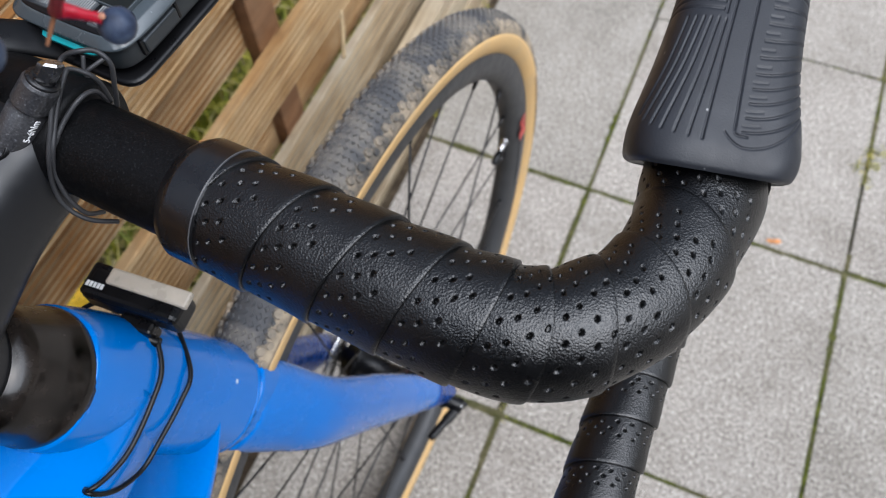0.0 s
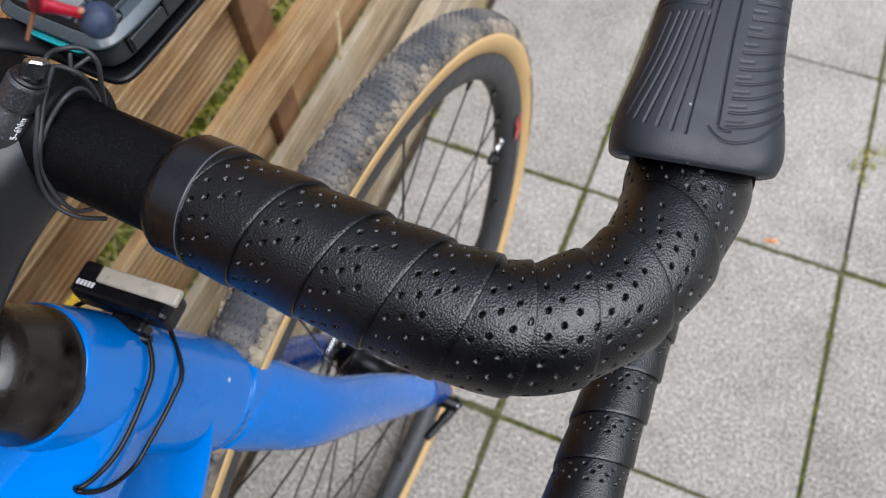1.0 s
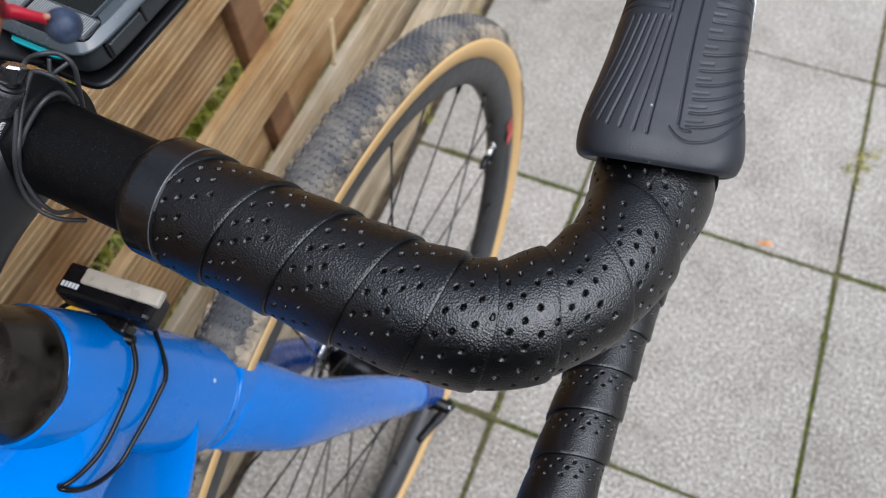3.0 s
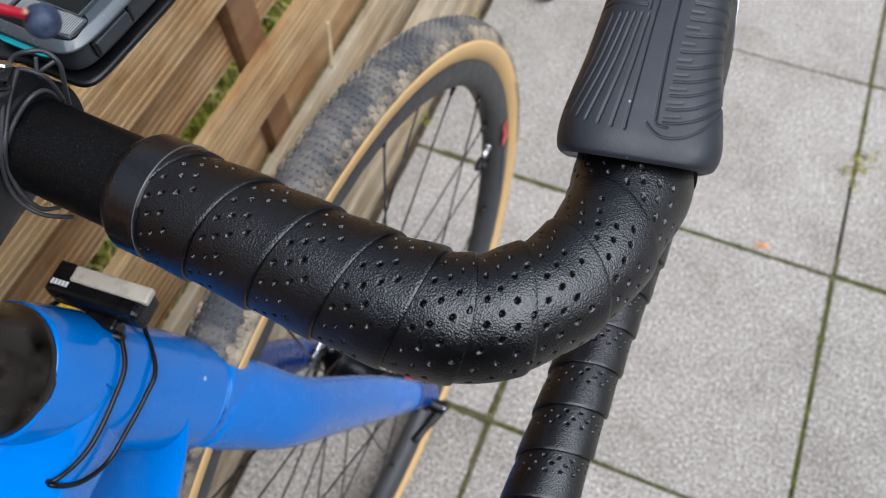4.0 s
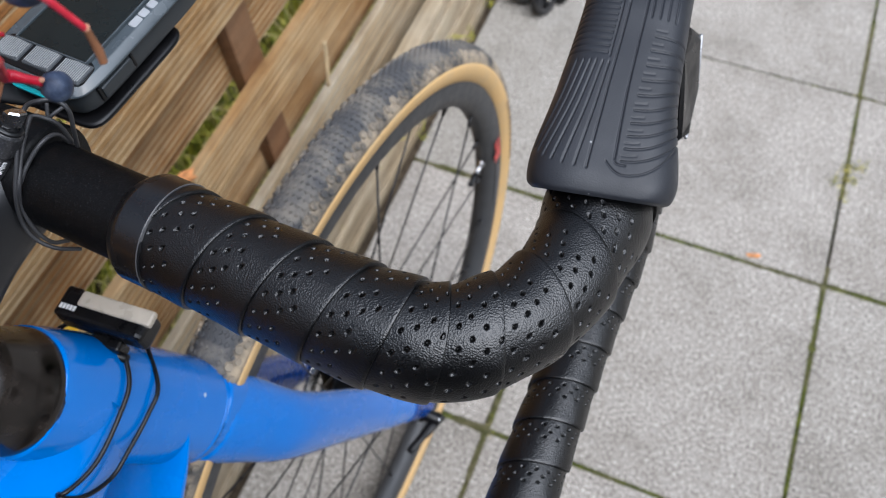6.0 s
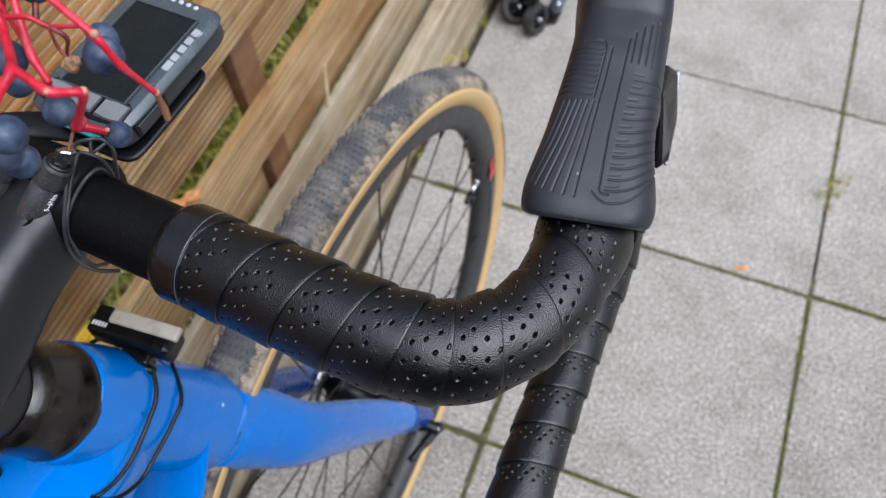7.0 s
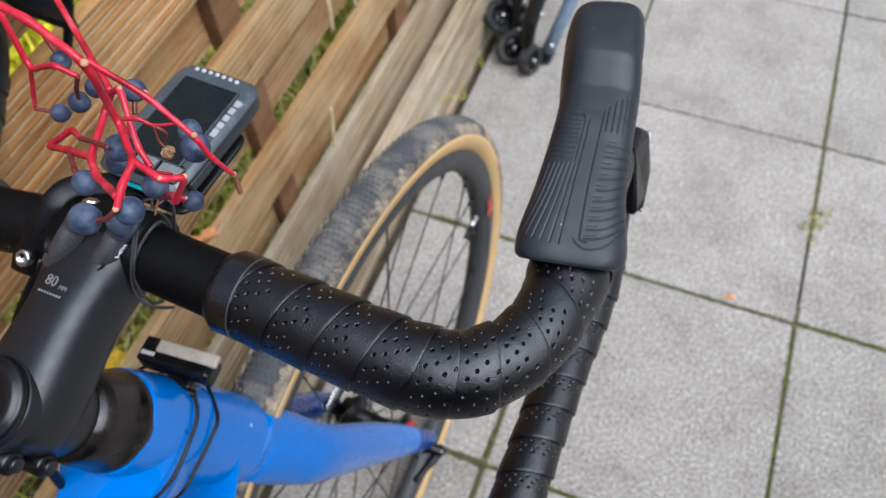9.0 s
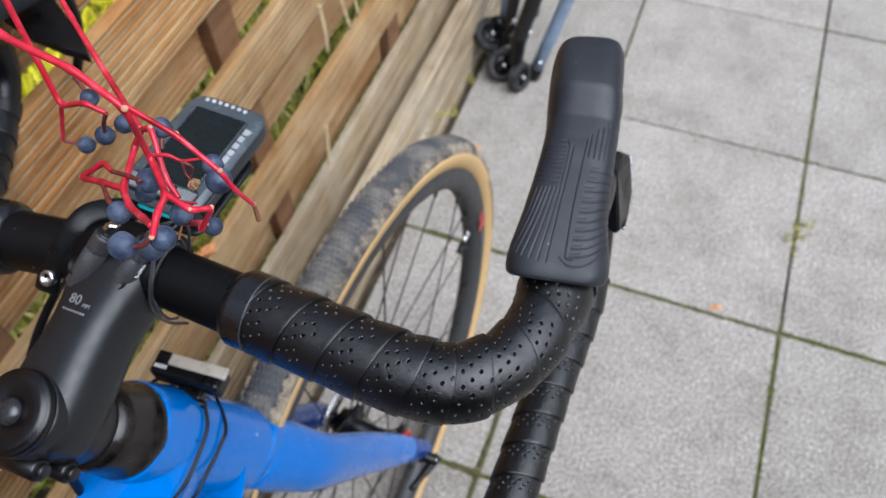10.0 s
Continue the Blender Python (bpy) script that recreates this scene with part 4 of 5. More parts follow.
def ribbon(line, seams, r0, thick, fine, turn_sign, start_angle, columns, hole=1.0, lean=0.0, slim=0.0):
    """Bar tape wound as one overlapping helical ribbon over a line; seams: where its edge shows, wrap by wrap.
    The free edge of each wrap lies over the start of the next; columns of holes follow the covered edge; lean: extra slant of the seams."""
    dense, s = even(line, 1200)
    _, side, top = frames_along(dense)
    seams = np.asarray(seams, float)
    s0, s1 = seams[0], seams[-1]
    turns = len(seams)
    pitch = (s1 - s0) / (turns - 1)
    nq = int(turns * 2 * math.pi * r0 / fine)
    npp = int(pitch * 1.08 / fine) + 2
    phi = np.linspace(-2 * np.pi, (turns - 1) * 2 * np.pi, nq)
    p = np.r_[np.linspace(-0.08, 0.985, npp - 4), 0.992, 0.997, 1.0, 1.0]
    PH, PP = np.meshgrid(phi, p, indexing="ij")
    knots = np.r_[2 * seams[0] - seams[1], seams, 2 * seams[-1] - seams[-2]]
    at = lambda turn: np.interp(turn, np.arange(-1, turns + 1), knots)
    S = at(PH / (2 * np.pi) + PP)
    width = at(PH / (2 * np.pi) + 1) - at(PH / (2 * np.pi))
    inside = np.clip(PP, 0, 1)
    rad = r0 + thick * inside ** 1.5 + 0.00022 * np.sin(math.pi * inside)
    rad = rad - 0.0006 * np.clip(-PP / 0.02, 0, 1) - 0.00035 * np.exp(-(1 - PP) * width / 0.0005)
    rad[:, -1] -= thick + 0.0004
    # stretch marks and slight lumps
    rad = rad + 0.00012 * np.sin(PH * 3.0 + PP * 5) + 0.00003 * np.sin(PH * 11.0 + PP * 9 + 2 * np.sin(PH * 1.7))
    per = 0.0070 * hole
    for row, off in enumerate(columns):
        k = PH * r0 / per - 0.31 * row
        n = np.floor(k + 0.5)
        du = (k - n) * per + 0.00022 * np.sin(n * 12.9 + row * 4.1)
        dv = PP * width - off + 0.00020 * np.sin(n * 7.7 + row * 2.3)
        d2 = (du / (0.00078 * hole)) ** 2 + (dv / (0.00056 * hole)) ** 2
        keep = 1.0 if row < 3 else (np.mod(n, 2) < 0.5)
        rad = rad - keep * 0.0024 * np.clip(1.15 - d2, 0, 1) ** 0.5
    # drawn tighter round the bend
    ease = lambda a, b: np.clip((S - a) / (b - a), 0, 1) ** 2 * (3 - 2 * np.clip((S - a) / (b - a), 0, 1))
    ang = turn_sign * PH + start_angle
    inner = 0.5 - 0.5 * np.cos(ang)
    rad = rad - slim * (inner * ease(0.162, 0.190) + (1 - inner) * ease(0.186, 0.212)) * (1 - ease(0.236, 0.256))
    # and slacker below, where the wraps sag
    rad = rad + 0.6 * slim * np.clip(np.cos(ang + 0.9), 0, 1) ** 2 * (1 - ease(0.190, 0.215))
    S = np.clip(S + lean * np.sin(turn_sign * PH), s0, s1)
    idx = np.interp(S, s, np.arange(len(s)))
    i0 = np.clip(idx.astype(int), 0, len(s) - 2)
    w = (idx - i0)[..., None]
    pick = lambda arr: arr[i0] * (1 - w) + arr[i0 + 1] * w
    V = pick(dense) + rad[..., None] * (np.cos(ang)[..., None] * pick(side) + np.sin(ang)[..., None] * pick(top))
    n = len(p)
    i, j = np.meshgrid(np.arange(nq - 1), np.arange(n - 1), indexing="ij")
    a = (i * n + j).ravel()
    F = np.stack([a, a + 1, a + n + 1, a + n], 1)
    return V.reshape(-1, 3), F


def big_mesh(name, V, F, mat, parent, label=""):
    me = bpy.data.meshes.new(name)
    me.vertices.add(len(V))
    me.vertices.foreach_set("co", np.asarray(V, np.float32).ravel())
    me.loops.add(len(F) * 4)
    me.loops.foreach_set("vertex_index", np.asarray(F, np.int32).ravel())
    me.polygons.add(len(F))
    me.polygons.foreach_set("loop_start", np.arange(0, len(F) * 4, 4, dtype=np.int32))
    me.update(calc_edges=True)
    me.polygons.foreach_set("use_smooth", [True] * len(F))
    me.materials.append(mat)
    ob = new(name, me)
    under(ob, parent)
    return tagged(ob, label)


def handlebar():
    right = spline(BAR, 16)
    left = mirror_line(right)
    dense_r = even(right, 300)[0]
    full = np.vstack([even(left, 300)[0][::-1], dense_r[1:]])
    v, f = tube(full[60:-60], 0.0128, 20)
    bar = piece("handlebar", v, f, ALLOY, bike, "black drop handlebar wrapped in perforated tape")
    # the bare, thicker middle
    mid = full[[i for i, q in enumerate(full) if abs(q[0] - BAR[0][0]) < 0.085 and q[2] > 0.8]]
    v, f = tube(mid, 0.0159, 40)
    piece("bare_bar", v, f, MATT_BAR, bar, "bare matt black bar beside the stem")
    for line, sgn, near in ((right, 1, True), (left, -1, False)):
        dense, s = even(line, 1200)
        s_at = lambda x: float(np.interp(abs(x - BAR[0][0]), abs(dense[:500, 0] - BAR[0][0]), s[:500]))
        a = s_at(BAR[0][0] + sgn * 0.0782)
        seams = np.array((0.0790, 0.1018, 0.1248, 0.1463, 0.1665, 0.1812, 0.1958, 0.2155, 0.2350, 0.2640))
        v, f = ribbon(line, seams, 0.0186, 0.0011, 0.00032 if near else 0.0009, sgn, 1.15 if sgn > 0 else 1.15 + math.pi, (0.0028, 0.0064, 0.0100, 0.0136), 1.0, 0.0015 * sgn, 0.0021)
        big_mesh("bar_tape", v, f, LEATHER, bar, "black perforated leather-look bar tape")
        # lower drop
        c = float(s[np.argmin(np.where((dense[:, 2] < 0.80), abs(dense[:, 1] + 0.47), 9))])
        seams = np.arange(c + DROP_SHIFT, s[-1] - 0.004, 0.0195)
        v, f = ribbon(line, seams, 0.0139, 0.0011, 0.0004 if near else 0.0008, -sgn, 1.15, (0.0026, 0.0054, 0.0082) if near else (), 0.80)
        big_mesh("bar_tape", v, f, LEATHER, bar, "black perforated bar tape on the drop")
        end = dense[-1]
        piece("bar_plug", *lathe([(-0.004, 0.012), (0.0, 0.017), (0.003, 0.0168), (0.005, 0.012)], end, Vector(dense[-1] - dense[-20]), 24), BLACK, bar)
        # finishing tape
        i0 = int(np.argmin(abs(s - (a - 0.0135))))
        i1 = int(np.argmin(abs(s - (a + 0.0015))))
        seg, ss = even(dense[i0:i1 + 1], 24)
        u = ss / ss[-1]
        rr = 0.0163 + 0.0036 * np.clip(u / 0.30, 0, 1) ** 0.6
        v, f = tube(seg, rr, 44)
        piece("finishing_tape", v, f, GLOSS, bar, "glossy black finishing tape")
        seg, _ = even(dense[i1 - 1:i1 + 1], 4)
        v, f = tube(seg, [0.0198, 0.0201, 0.0201, 0.0198], 44)
        piece("tape_edge", v, f, SEAMGREY, bar, "grey edge of the finishing tape")
    return bar


def hood_line(sgn):
    pts = np.array([(-0.3126, -0.5505, 0.8430), (-0.3128, -0.5490, 0.8440), (-0.3133, -0.5440, 0.8464), (-0.3145, -0.536, 0.8494), (-0.3174, -0.515, 0.8568), (-0.3200, -0.488, 0.8640), (-0.3225, -0.4685, 0.8655), (-0.3247, -0.4585, 0.8677), (-0.3267, -0.4500, 0.8687), (-0.3290, -0.438, 0.8690), (-0.3305, -0.4285, 0.8680), (-0.3312, -0.4245, 0.8675), (-0.3315, -0.4230, 0.8670)])
    pts[:, 0] -= 0.0006
    if sgn < 0:
        pts = mirror_line(pts)
    return pts


def hood(sgn, fine):
    """A brake hood: lofted rubber body with moulded grooves, lever and pivot under it."""
    keys = hood_line(sgn)
    half_w = [0.0226, 0.0247, 0.0256, 0.0249, 0.0212, 0.0192, 0.0190, 0.0190, 0.0192, 0.0195, 0.0190, 0.0179, 0.0160]
    half_h = [0.0219, 0.0226, 0.0228, 0.0223, 0.0214, 0.0212, 0.0232, 0.0294, 0.0306, 0.0315, 0.0305, 0.0275, 0.0235]
    nu, nv = (460, 640) if fine else (60, 60)
    kk = np.column_stack([keys, half_w, half_h])
    line, s = even(spline(kk, 20), nu)
    c, hw, hh = line[:, :3], line[:, 3], line[:, 4]
    # the horn rises in a crisp step to a flat top
    crisp = np.interp(c[:, 1], [-0.500, -0.4830, -0.4700, -0.4580, -0.4340, -0.4270, -0.4240, -0.4230], [0.0211, 0.0218, 0.0240, 0.0304, 0.0309, 0.0299, 0.0272, 0.0235])
    crisp = np.convolve(np.pad(crisp, 4, mode="edge"), np.ones(9) / 9, mode="valid")[:len(hh)]
    share = np.clip((c[:, 1] + 0.500) / 0.010, 0, 1)
    hh = hh * (1 - share) + crisp * share
    fit = np.stack([np.polyval(np.polyder(np.polyfit(s, c[:, k], 3)), s) for k in range(3)], 1)
    t = fit / np.linalg.norm(fit, axis=1)[:, None]
    turn = sgn * 0.03 * np.clip(1 - s / s[-1] / 0.22, 0, 1)
    t = np.stack([t[:, 0] + turn, t[:, 1], t[:, 2] * np.clip(s / s[-1] / 0.25, 0, 1)], 1)
    t /= np.linalg.norm(t, axis=1)[:, None]
    sd = np.cross(t, (0, 0, 1.0))
    sd /= np.linalg.norm(sd, axis=1)[:, None]
    up = np.cross(sd, t)
    # a rounded-square section in even steps
    U = s / s[-1]
    power = 3.7
    cap = 0.5 ** (1 / power)
    run = np.linspace(0, cap, 400)
    other = (1 - run ** power) ** (1 / power)
    qx, qy = np.r_[other, run[-2::-1]], np.r_[run, other[-2::-1]]
    X = np.r_[-qx, qx[::-1][1:], qx[1:], -qx[::-1][1:]]
    Y = np.r_[-qy, -qy[::-1][1:], qy[1:], qy[::-1][1:]]
    way_round = np.r_[0, np.cumsum(np.hypot(np.diff(X), np.diff(Y)))]
    steps = np.linspace(0, way_round[-1], nv, endpoint=False)
    X, Y = np.interp(steps, way_round, X), np.interp(steps, way_round, Y)
    # moulded lines: X across (-1..1), U along; only on the upper side
    XX, UU = np.meshgrid(X * (1 if sgn > 0 else -1) - 0.028, U + 0.045, indexing="xy")
    YY = np.broadcast_to(Y, XX.shape)
    deep = np.zeros_like(XX)
    if fine:
        cut = lambda d, w: np.exp(-(d / w) ** 2)
        topside = (YY > 0.05)
        band = lambda lo, hi, q: np.clip((q - lo) / 0.006, 0, 1) * np.clip((hi - q) / 0.006, 0, 1)
        span = np.clip((UU - 0.125) / 0.26, 0, 1.2)
        # long grooves on the inner side, drawing together towards the front
        for lo, hi, u0 in ((-0.40, -0.285, 0.119), (-0.56, -0.385, 0.122), (-0.71, -0.49, 0.126), (-0.83, -0.585, 0.133), (-0.92, -0.69, 0.142), (-0.985, -0.80, 0.152)):
            deep += cut(XX - lo - (hi - lo) * span, 0.011) * band(u0, 0.384, UU) * topside
        # the line that bounds the inner field
        deep += cut(XX + 0.245 - 0.05 * span, 0.012) * band(0.117, 0.535, UU) * topside
        # short cross grooves further on, in a frame with a rounded corner
        for k in range(9):
            u0 = 0.400 + 0.0155 * k
            deep += cut(UU - u0, 0.0020) * (XX < -0.335) * topside * 0.9
        corner = np.hypot(np.clip(XX + 0.39, 0, 1) / 0.09, np.clip(UU - 0.518, 0, 1) / 0.028)
        deep += cut(corner - 1.0, 0.14) * (UU > 0.392) * (XX < -0.25) * (XX > -0.75) * topside * 0.8
        # outer field: a border with a rounded foot, and a wide curve below it
        edge_x = 0.085 + 0.10 * (UU - 0.15)
        deep += cut(XX - edge_x, 0.012) * band(0.150, 0.57, UU) * topside
        deep += cut(UU - 0.142 - 0.9 * np.clip(0.17 - XX, 0, 1) ** 2, 0.0022) * (XX > 0.085) * (XX < 0.24) * topside
        sweep = 0.116 + 0.55 * np.clip(0.22 - XX, 0, 1) ** 2 + 0.20 * np.clip(XX - 0.22, 0, 1) ** 2
        deep += cut(UU - sweep, 0.0024) * (XX > -0.02) * topside * 0.8
        # its cross grooves, long and short by turns, bending forward on the outside
        for k in range(10):
            u0 = 0.152 + 0.0335 * k
            x0 = 0.165 + 0.62 * (u0 - 0.152)
            bend = (0.12 - 0.32 * (u0 - 0.152)) * np.clip(XX - x0, 0, 1) ** 2
            deep += cut(UU - u0 - bend, 0.0021) * (XX > x0) * topside
            deep += cut(UU - u0 - 0.0145 - bend, 0.0018) * (XX > x0) * (XX < x0 + 0.20) * topside * 0.45
        # four short lines towards the horn
        for k in range(4):
            deep += cut(XX - 0.23 - 0.145 * k, 0.015) * band(0.495, 0.60 - 0.010 * (k == 0) + 0.012 * k, UU) * topside * 0.8
    V = c[:, None] + (hw[:, None] * X[None])[..., None] * sd[:, None] + (hh[:, None] * Y[None])[..., None] * up[:, None]
    # the rear edge is cut forward below
    tilt = -0.0088 + 0.0150 * (1 - Y) + 0.0015 * sgn * X
    V = V + t[0][None, None] * (tilt[None] * np.clip(1 - U / 0.40, 0, 1)[:, None])[..., None]
    mid = c[:, None]
    out = V - mid
    out /= np.linalg.norm(out, axis=2)[..., None]
    V = V - out * (0.00062 * np.clip(deep, 0, 1))[..., None]
    # the rear lip turns in
    F = [q for q in grid_faces(nu, nv)]
    V = V.reshape(-1, 3)
    rim = V[:nv] + t[0] * 0.0002
    lip = c[0] + t[0] * 0.0022 + 0.80 * (rim - c[0])
    n0 = len(V)
    V = np.vstack([V, rim, lip])
    F += [(n0 + nv + j, n0 + nv + (j + 1) % nv, n0 + (j + 1) % nv, n0 + j) for j in range(nv)]
    # the front end closes in
    ring, m0 = V[(nu - 1) * nv:nu * nv].copy(), (nu - 1) * nv
    for sc, dy in ((0.82, 0.0009), (0.45, 0.0014), (0.02, 0.0016)):
        m1 = len(V)
        V = np.vstack([V, c[-1] + sc * (ring - c[-1]) + t[-1] * dy])
        F += [(m0 + j, m0 + (j + 1) % nv, m1 + (j + 1) % nv, m1 + j) for j in range(nv)]
        m0 = m1
    hd = big_mesh("brake_hood", V, np.array(F), HOOD, bike, "matt black ribbed rubber brake hood")
    # lever blade and shift paddle on the outer side
    side = v3(sgn, 0, 0)
    q = c[int(nu * 0.62)]
    base = v3(q[0] + sgn * 0.003, -0.428, 0.850)
    pts = spline([base + v3(0, 0.008, 0.006) + side * (0.0 if sgn > 0 else 0.012), base + v3(0, 0.022, -0.020) + side * 0.002, base + v3(0, 0.024, -0.060) + side * 0.004, base + v3(0, 0.014, -0.085) + side * 0.006, base + v3(0, -0.002, -0.105) + side * 0.006], 8)
    v, f = tube(pts, np.interp(np.linspace(0, 1, len(pts)), [0, 0.3, 1], [0.010, 0.0085, 0.0055]), 16, flat=0.6)
    piece("brake_lever", v, f, BLACK, hd, "satin black brake lever")
    # shift paddle: a folded blade hanging on the outer side
    outline = [(-0.4440, 0.8360, 0.001), (-0.4360, 0.8260, 0.006), (-0.4380, 0.7960, 0.013), (-0.4480, 0.7830, 0.0150), (-0.4650, 0.7930, 0.0155), (-0.4740, 0.7990, 0.0125), (-0.4700, 0.8080, 0.010), (-0.4660, 0.8230, 0.006), (-0.4560, 0.8340, 0.001)]
    if sgn < 0:
        # seen from above, the other paddle is a broad black wedge turned inwards
        V = [(x, y, z + d) for d in (0.0, 0.007) for x, y, z in ((-0.753, -0.428, 0.822), (-0.730, -0.420, 0.823), (-0.700, -0.438, 0.820), (-0.672, -0.457, 0.813), (-0.668, -0.462, 0.812), (-0.687, -0.464, 0.815), (-0.716, -0.462, 0.818), (-0.748, -0.452, 0.820))]
        F = grid_faces(2, 8) + [tuple(range(7, -1, -1)), tuple(range(8, 16))]
        piece("shift_paddle", V, F, BLACK, hd, "black shift paddle turned inwards", smooth=False)
        return
    x0 = -0.3030
    V, F = [], []
    cy, cz = -0.452, 0.812
    for h, sc in ((-0.010, 0.86), (-0.002, 1.0), (0.0, 1.0), (0.0015, 0.90)):
        for y, z, dx in outline:
            V.append(v3(x0 + sgn * (0.85 * dx + h), cy + (y - cy) * sc, cz + (z - cz) * sc))
    m = len(outline)
    F = grid_faces(4, m) + [tuple(range(m - 1, -1, -1)), tuple(range(3 * m, 4 * m))]
    paddle = piece("shift_paddle", V, F, BLACK, hd, "black folded shift paddle", smooth=False)
    edge = [v3(x0 + sgn * (0.85 * dx + 0.0008), y, z) for y, z, dx in outline[1:5]]
    v, f = tube(edge, 0.0009, 8)
    piece("edge", v, f, m_plain("worn_silver_edge", (0.35, 0.35, 0.36), 0.35, 0.6), paddle, "worn silver edge")


wheel()
fork_and_frame()
stem()
handlebar()
hood(1, True)
hood(-1, False)


# ---- things on and about the bicycle ----
def bike_computer():
    x0, x1, y0, y1, z = -0.5445, -0.4935, -0.5840, -0.5050, 0.866
    cx, cy = (x0 + x1) / 2, (y0 + y1) / 2
    g = hold("bike_computer", (cx, cy, z - 0.022), "slate grey bike computer with dark screen on an out-front mount", "bike computer")
    ex, ey, ez = (1, 0, 0), (0, 1, 0), (0, 0, 1)
    hx, hy = (x1 - x0) / 2, (y1 - y0) / 2
    rings = [oval((cx, cy, z - d), hx - e, hy - e, ex, ey, 96, 7.0) for d, e in ((0.0034, 0.010), (0.0034, 0.0004), (0.0032, 0.0), (0.0027, 0.0), (0.0023, 0.0003), (0.0004, 0.0026), (0.0001, 0.0030), (0.0, 0.0036), (0.0, 0.010))]
    body = piece("case", *loft(rings), GREYBODY, g, "slate grey plastic case with a bevelled rim")
    rings = [oval((cx, cy, z - d), hx - e, hy - e, ex, ey, 96, 7.0) for d, e in ((0.0128, 0.006), (0.0128, 0.0022), (0.0118, 0.0008), (0.0112, 0.0006), (0.0040, 0.0010), (0.0034, 0.0012))]
    piece("lower_case", *loft(rings), SIDE_SHADE_GREY, g, "dark grey lower case")
    # recessed dark screen with its frame
    box("screen", (cx + 0.0010, cy + 0.0015, z + 0.0003), (0.0330, 0.0515, 0.0016), SCREEN, g, "dark display glass", 0.0006)
    fr = []
    for dx, dy, w, h in ((-0.0159, 0.0015, 0.0007, 0.0522), (0.0179, 0.0015, 0.0007, 0.0522), (0.0010, 0.0277, 0.0341, 0.0007), (0.0010, -0.0247, 0.0341, 0.0007)):
        fr.append((cx + dx, cy + dy, w, h))
    for a, b, w, h in fr:
        box("bezel", (a, b, z + 0.0008), (w, h, 0.0018), GREYBODY, g, bevel=0.0004)
    # indicator lamps in a row
    for i in range(7):
        a = (i - 3) * 0.0042
        p = (cx - 0.001 + a, y1 - 0.0042 - 0.00006 * (i - 3) ** 2, z - 0.0002)
        piece("indicator", *lathe([(0, 0.0012), (0.0007, 0.0012), (0.0009, 0.0008)], p, (0, 0, 1), 14), PALE, g)
    # three ribbed buttons in a dark tray at the near end
    piece("button_tray", *loft([oval((cx + 0.0005, y0 + 0.0105, z + d), 0.0215 - e, 0.0072 - e, ex, ey, 48, 4.0) for d, e in ((-0.001, 0.0), (0.0003, 0.0), (0.0004, 0.0003))]), BLACK, g, "black tray round the buttons")
    rubber = m_plain("ribbed_grey_button", (0.05, 0.055, 0.06), 0.45)
    ribs = m_plain("pale_grey_ribs", (0.26, 0.27, 0.27), 0.4)
    for i in range(3):
        c = (cx - 0.0140 + 0.0145 * i, y0 + 0.0106 - (0.0004 if i != 1 else 0.0), z + 0.0003)
        btn = box("button", c, (0.0128, 0.0098, 0.0016), rubber, g, "ribbed grey button", 0.0007)
        for k in range(13):
            box("rib", (c[0] - 0.0054 + 0.0009 * k, c[1], c[2] + 0.0008), (0.00042, 0.0086 - 0.0012 * abs(k - 6) / 6, 0.0005), ribs, btn, bevel=0.0)
    # a long side button between two dark slits
    side_button = box("side_button", (x1 - 0.0006, -0.5648, z - 0.0074), (0.0022, 0.0172, 0.0056), SIDE_SHADE_GREY, g, bevel=0.0007)
    for y in (-0.5742, -0.5554):
        box("slit", (x1 - 0.0007, y, z - 0.0070), (0.0016, 0.0012, 0.0062), BLACK, side_button, bevel=0.0002)
    # five pale blocks along the edge of the case, where a name stands
    for i, w in enumerate((0.0056, 0.0042, 0.0042, 0.0044, 0.0044)):
        y = cy + 0.001 + 0.0052 * i
        box("print_block", (x1 - 0.0045, y, z - 0.0002), (0.0042, w, 0.0012), m_plain("pale_grey_print", (0.25, 0.26, 0.27), 0.5) if i == 0 else bpy.data.materials["pale_grey_print"], g, bevel=0.0011, turn=Matrix.Rotation(radians(22), 4, "Y"))
    # turquoise ring under the case, mount plate and arm
    piece("band", *loft([oval((cx - 0.0005, y0 + 0.0120, z - d), 0.0150, 0.0128, ex, ey, 48, 6.0) for d in (0.0076, 0.0060)]), CYAN, g, "turquoise band under the case")
    piece("mount_neck", *loft([oval((cx, cy, z - d), hx - 0.004, hy - 0.018, ex, ey, 48, 5.0) for d in (0.0165, 0.0120)]), BLACK, g)
    piece("mount_plate", *loft([oval((cx, cy - 0.012, z - d), hx + e, hy - 0.012 + e, ex, ey, 96, 8.0) for d, e in ((0.0182, -0.002), (0.0178, 0.0002), (0.0172, 0.0012), (0.0160, 0.0014), (0.0154, 0.0010), (0.0150, 0.0), (0.0150, -0.004))]), BLACK, g, "black plastic mount plate")
    yaw = Matrix.Translation((cx, cy, 0)) @ Matrix.Rotation(-0.07, 4, "Z") @ Matrix.Translation((-cx, -cy, 0))
    back = yaw.inverted()
    arm_at = lambda *p: tuple(back @ Vector(p))
    line = spline([arm_at(*p) for p in ((-0.5590, -0.6375, 0.8420), (-0.5570, -0.6310, 0.8500), (-0.5510, -0.6220, 0.8610), (-0.5460, -0.6110, 0.8690), (-0.5425, -0.6005, 0.8700), (-0.5350, -0.5900, 0.8630), (-0.5250, -0.5760, 0.8490), (-0.517, -0.560, 0.839))], 8)
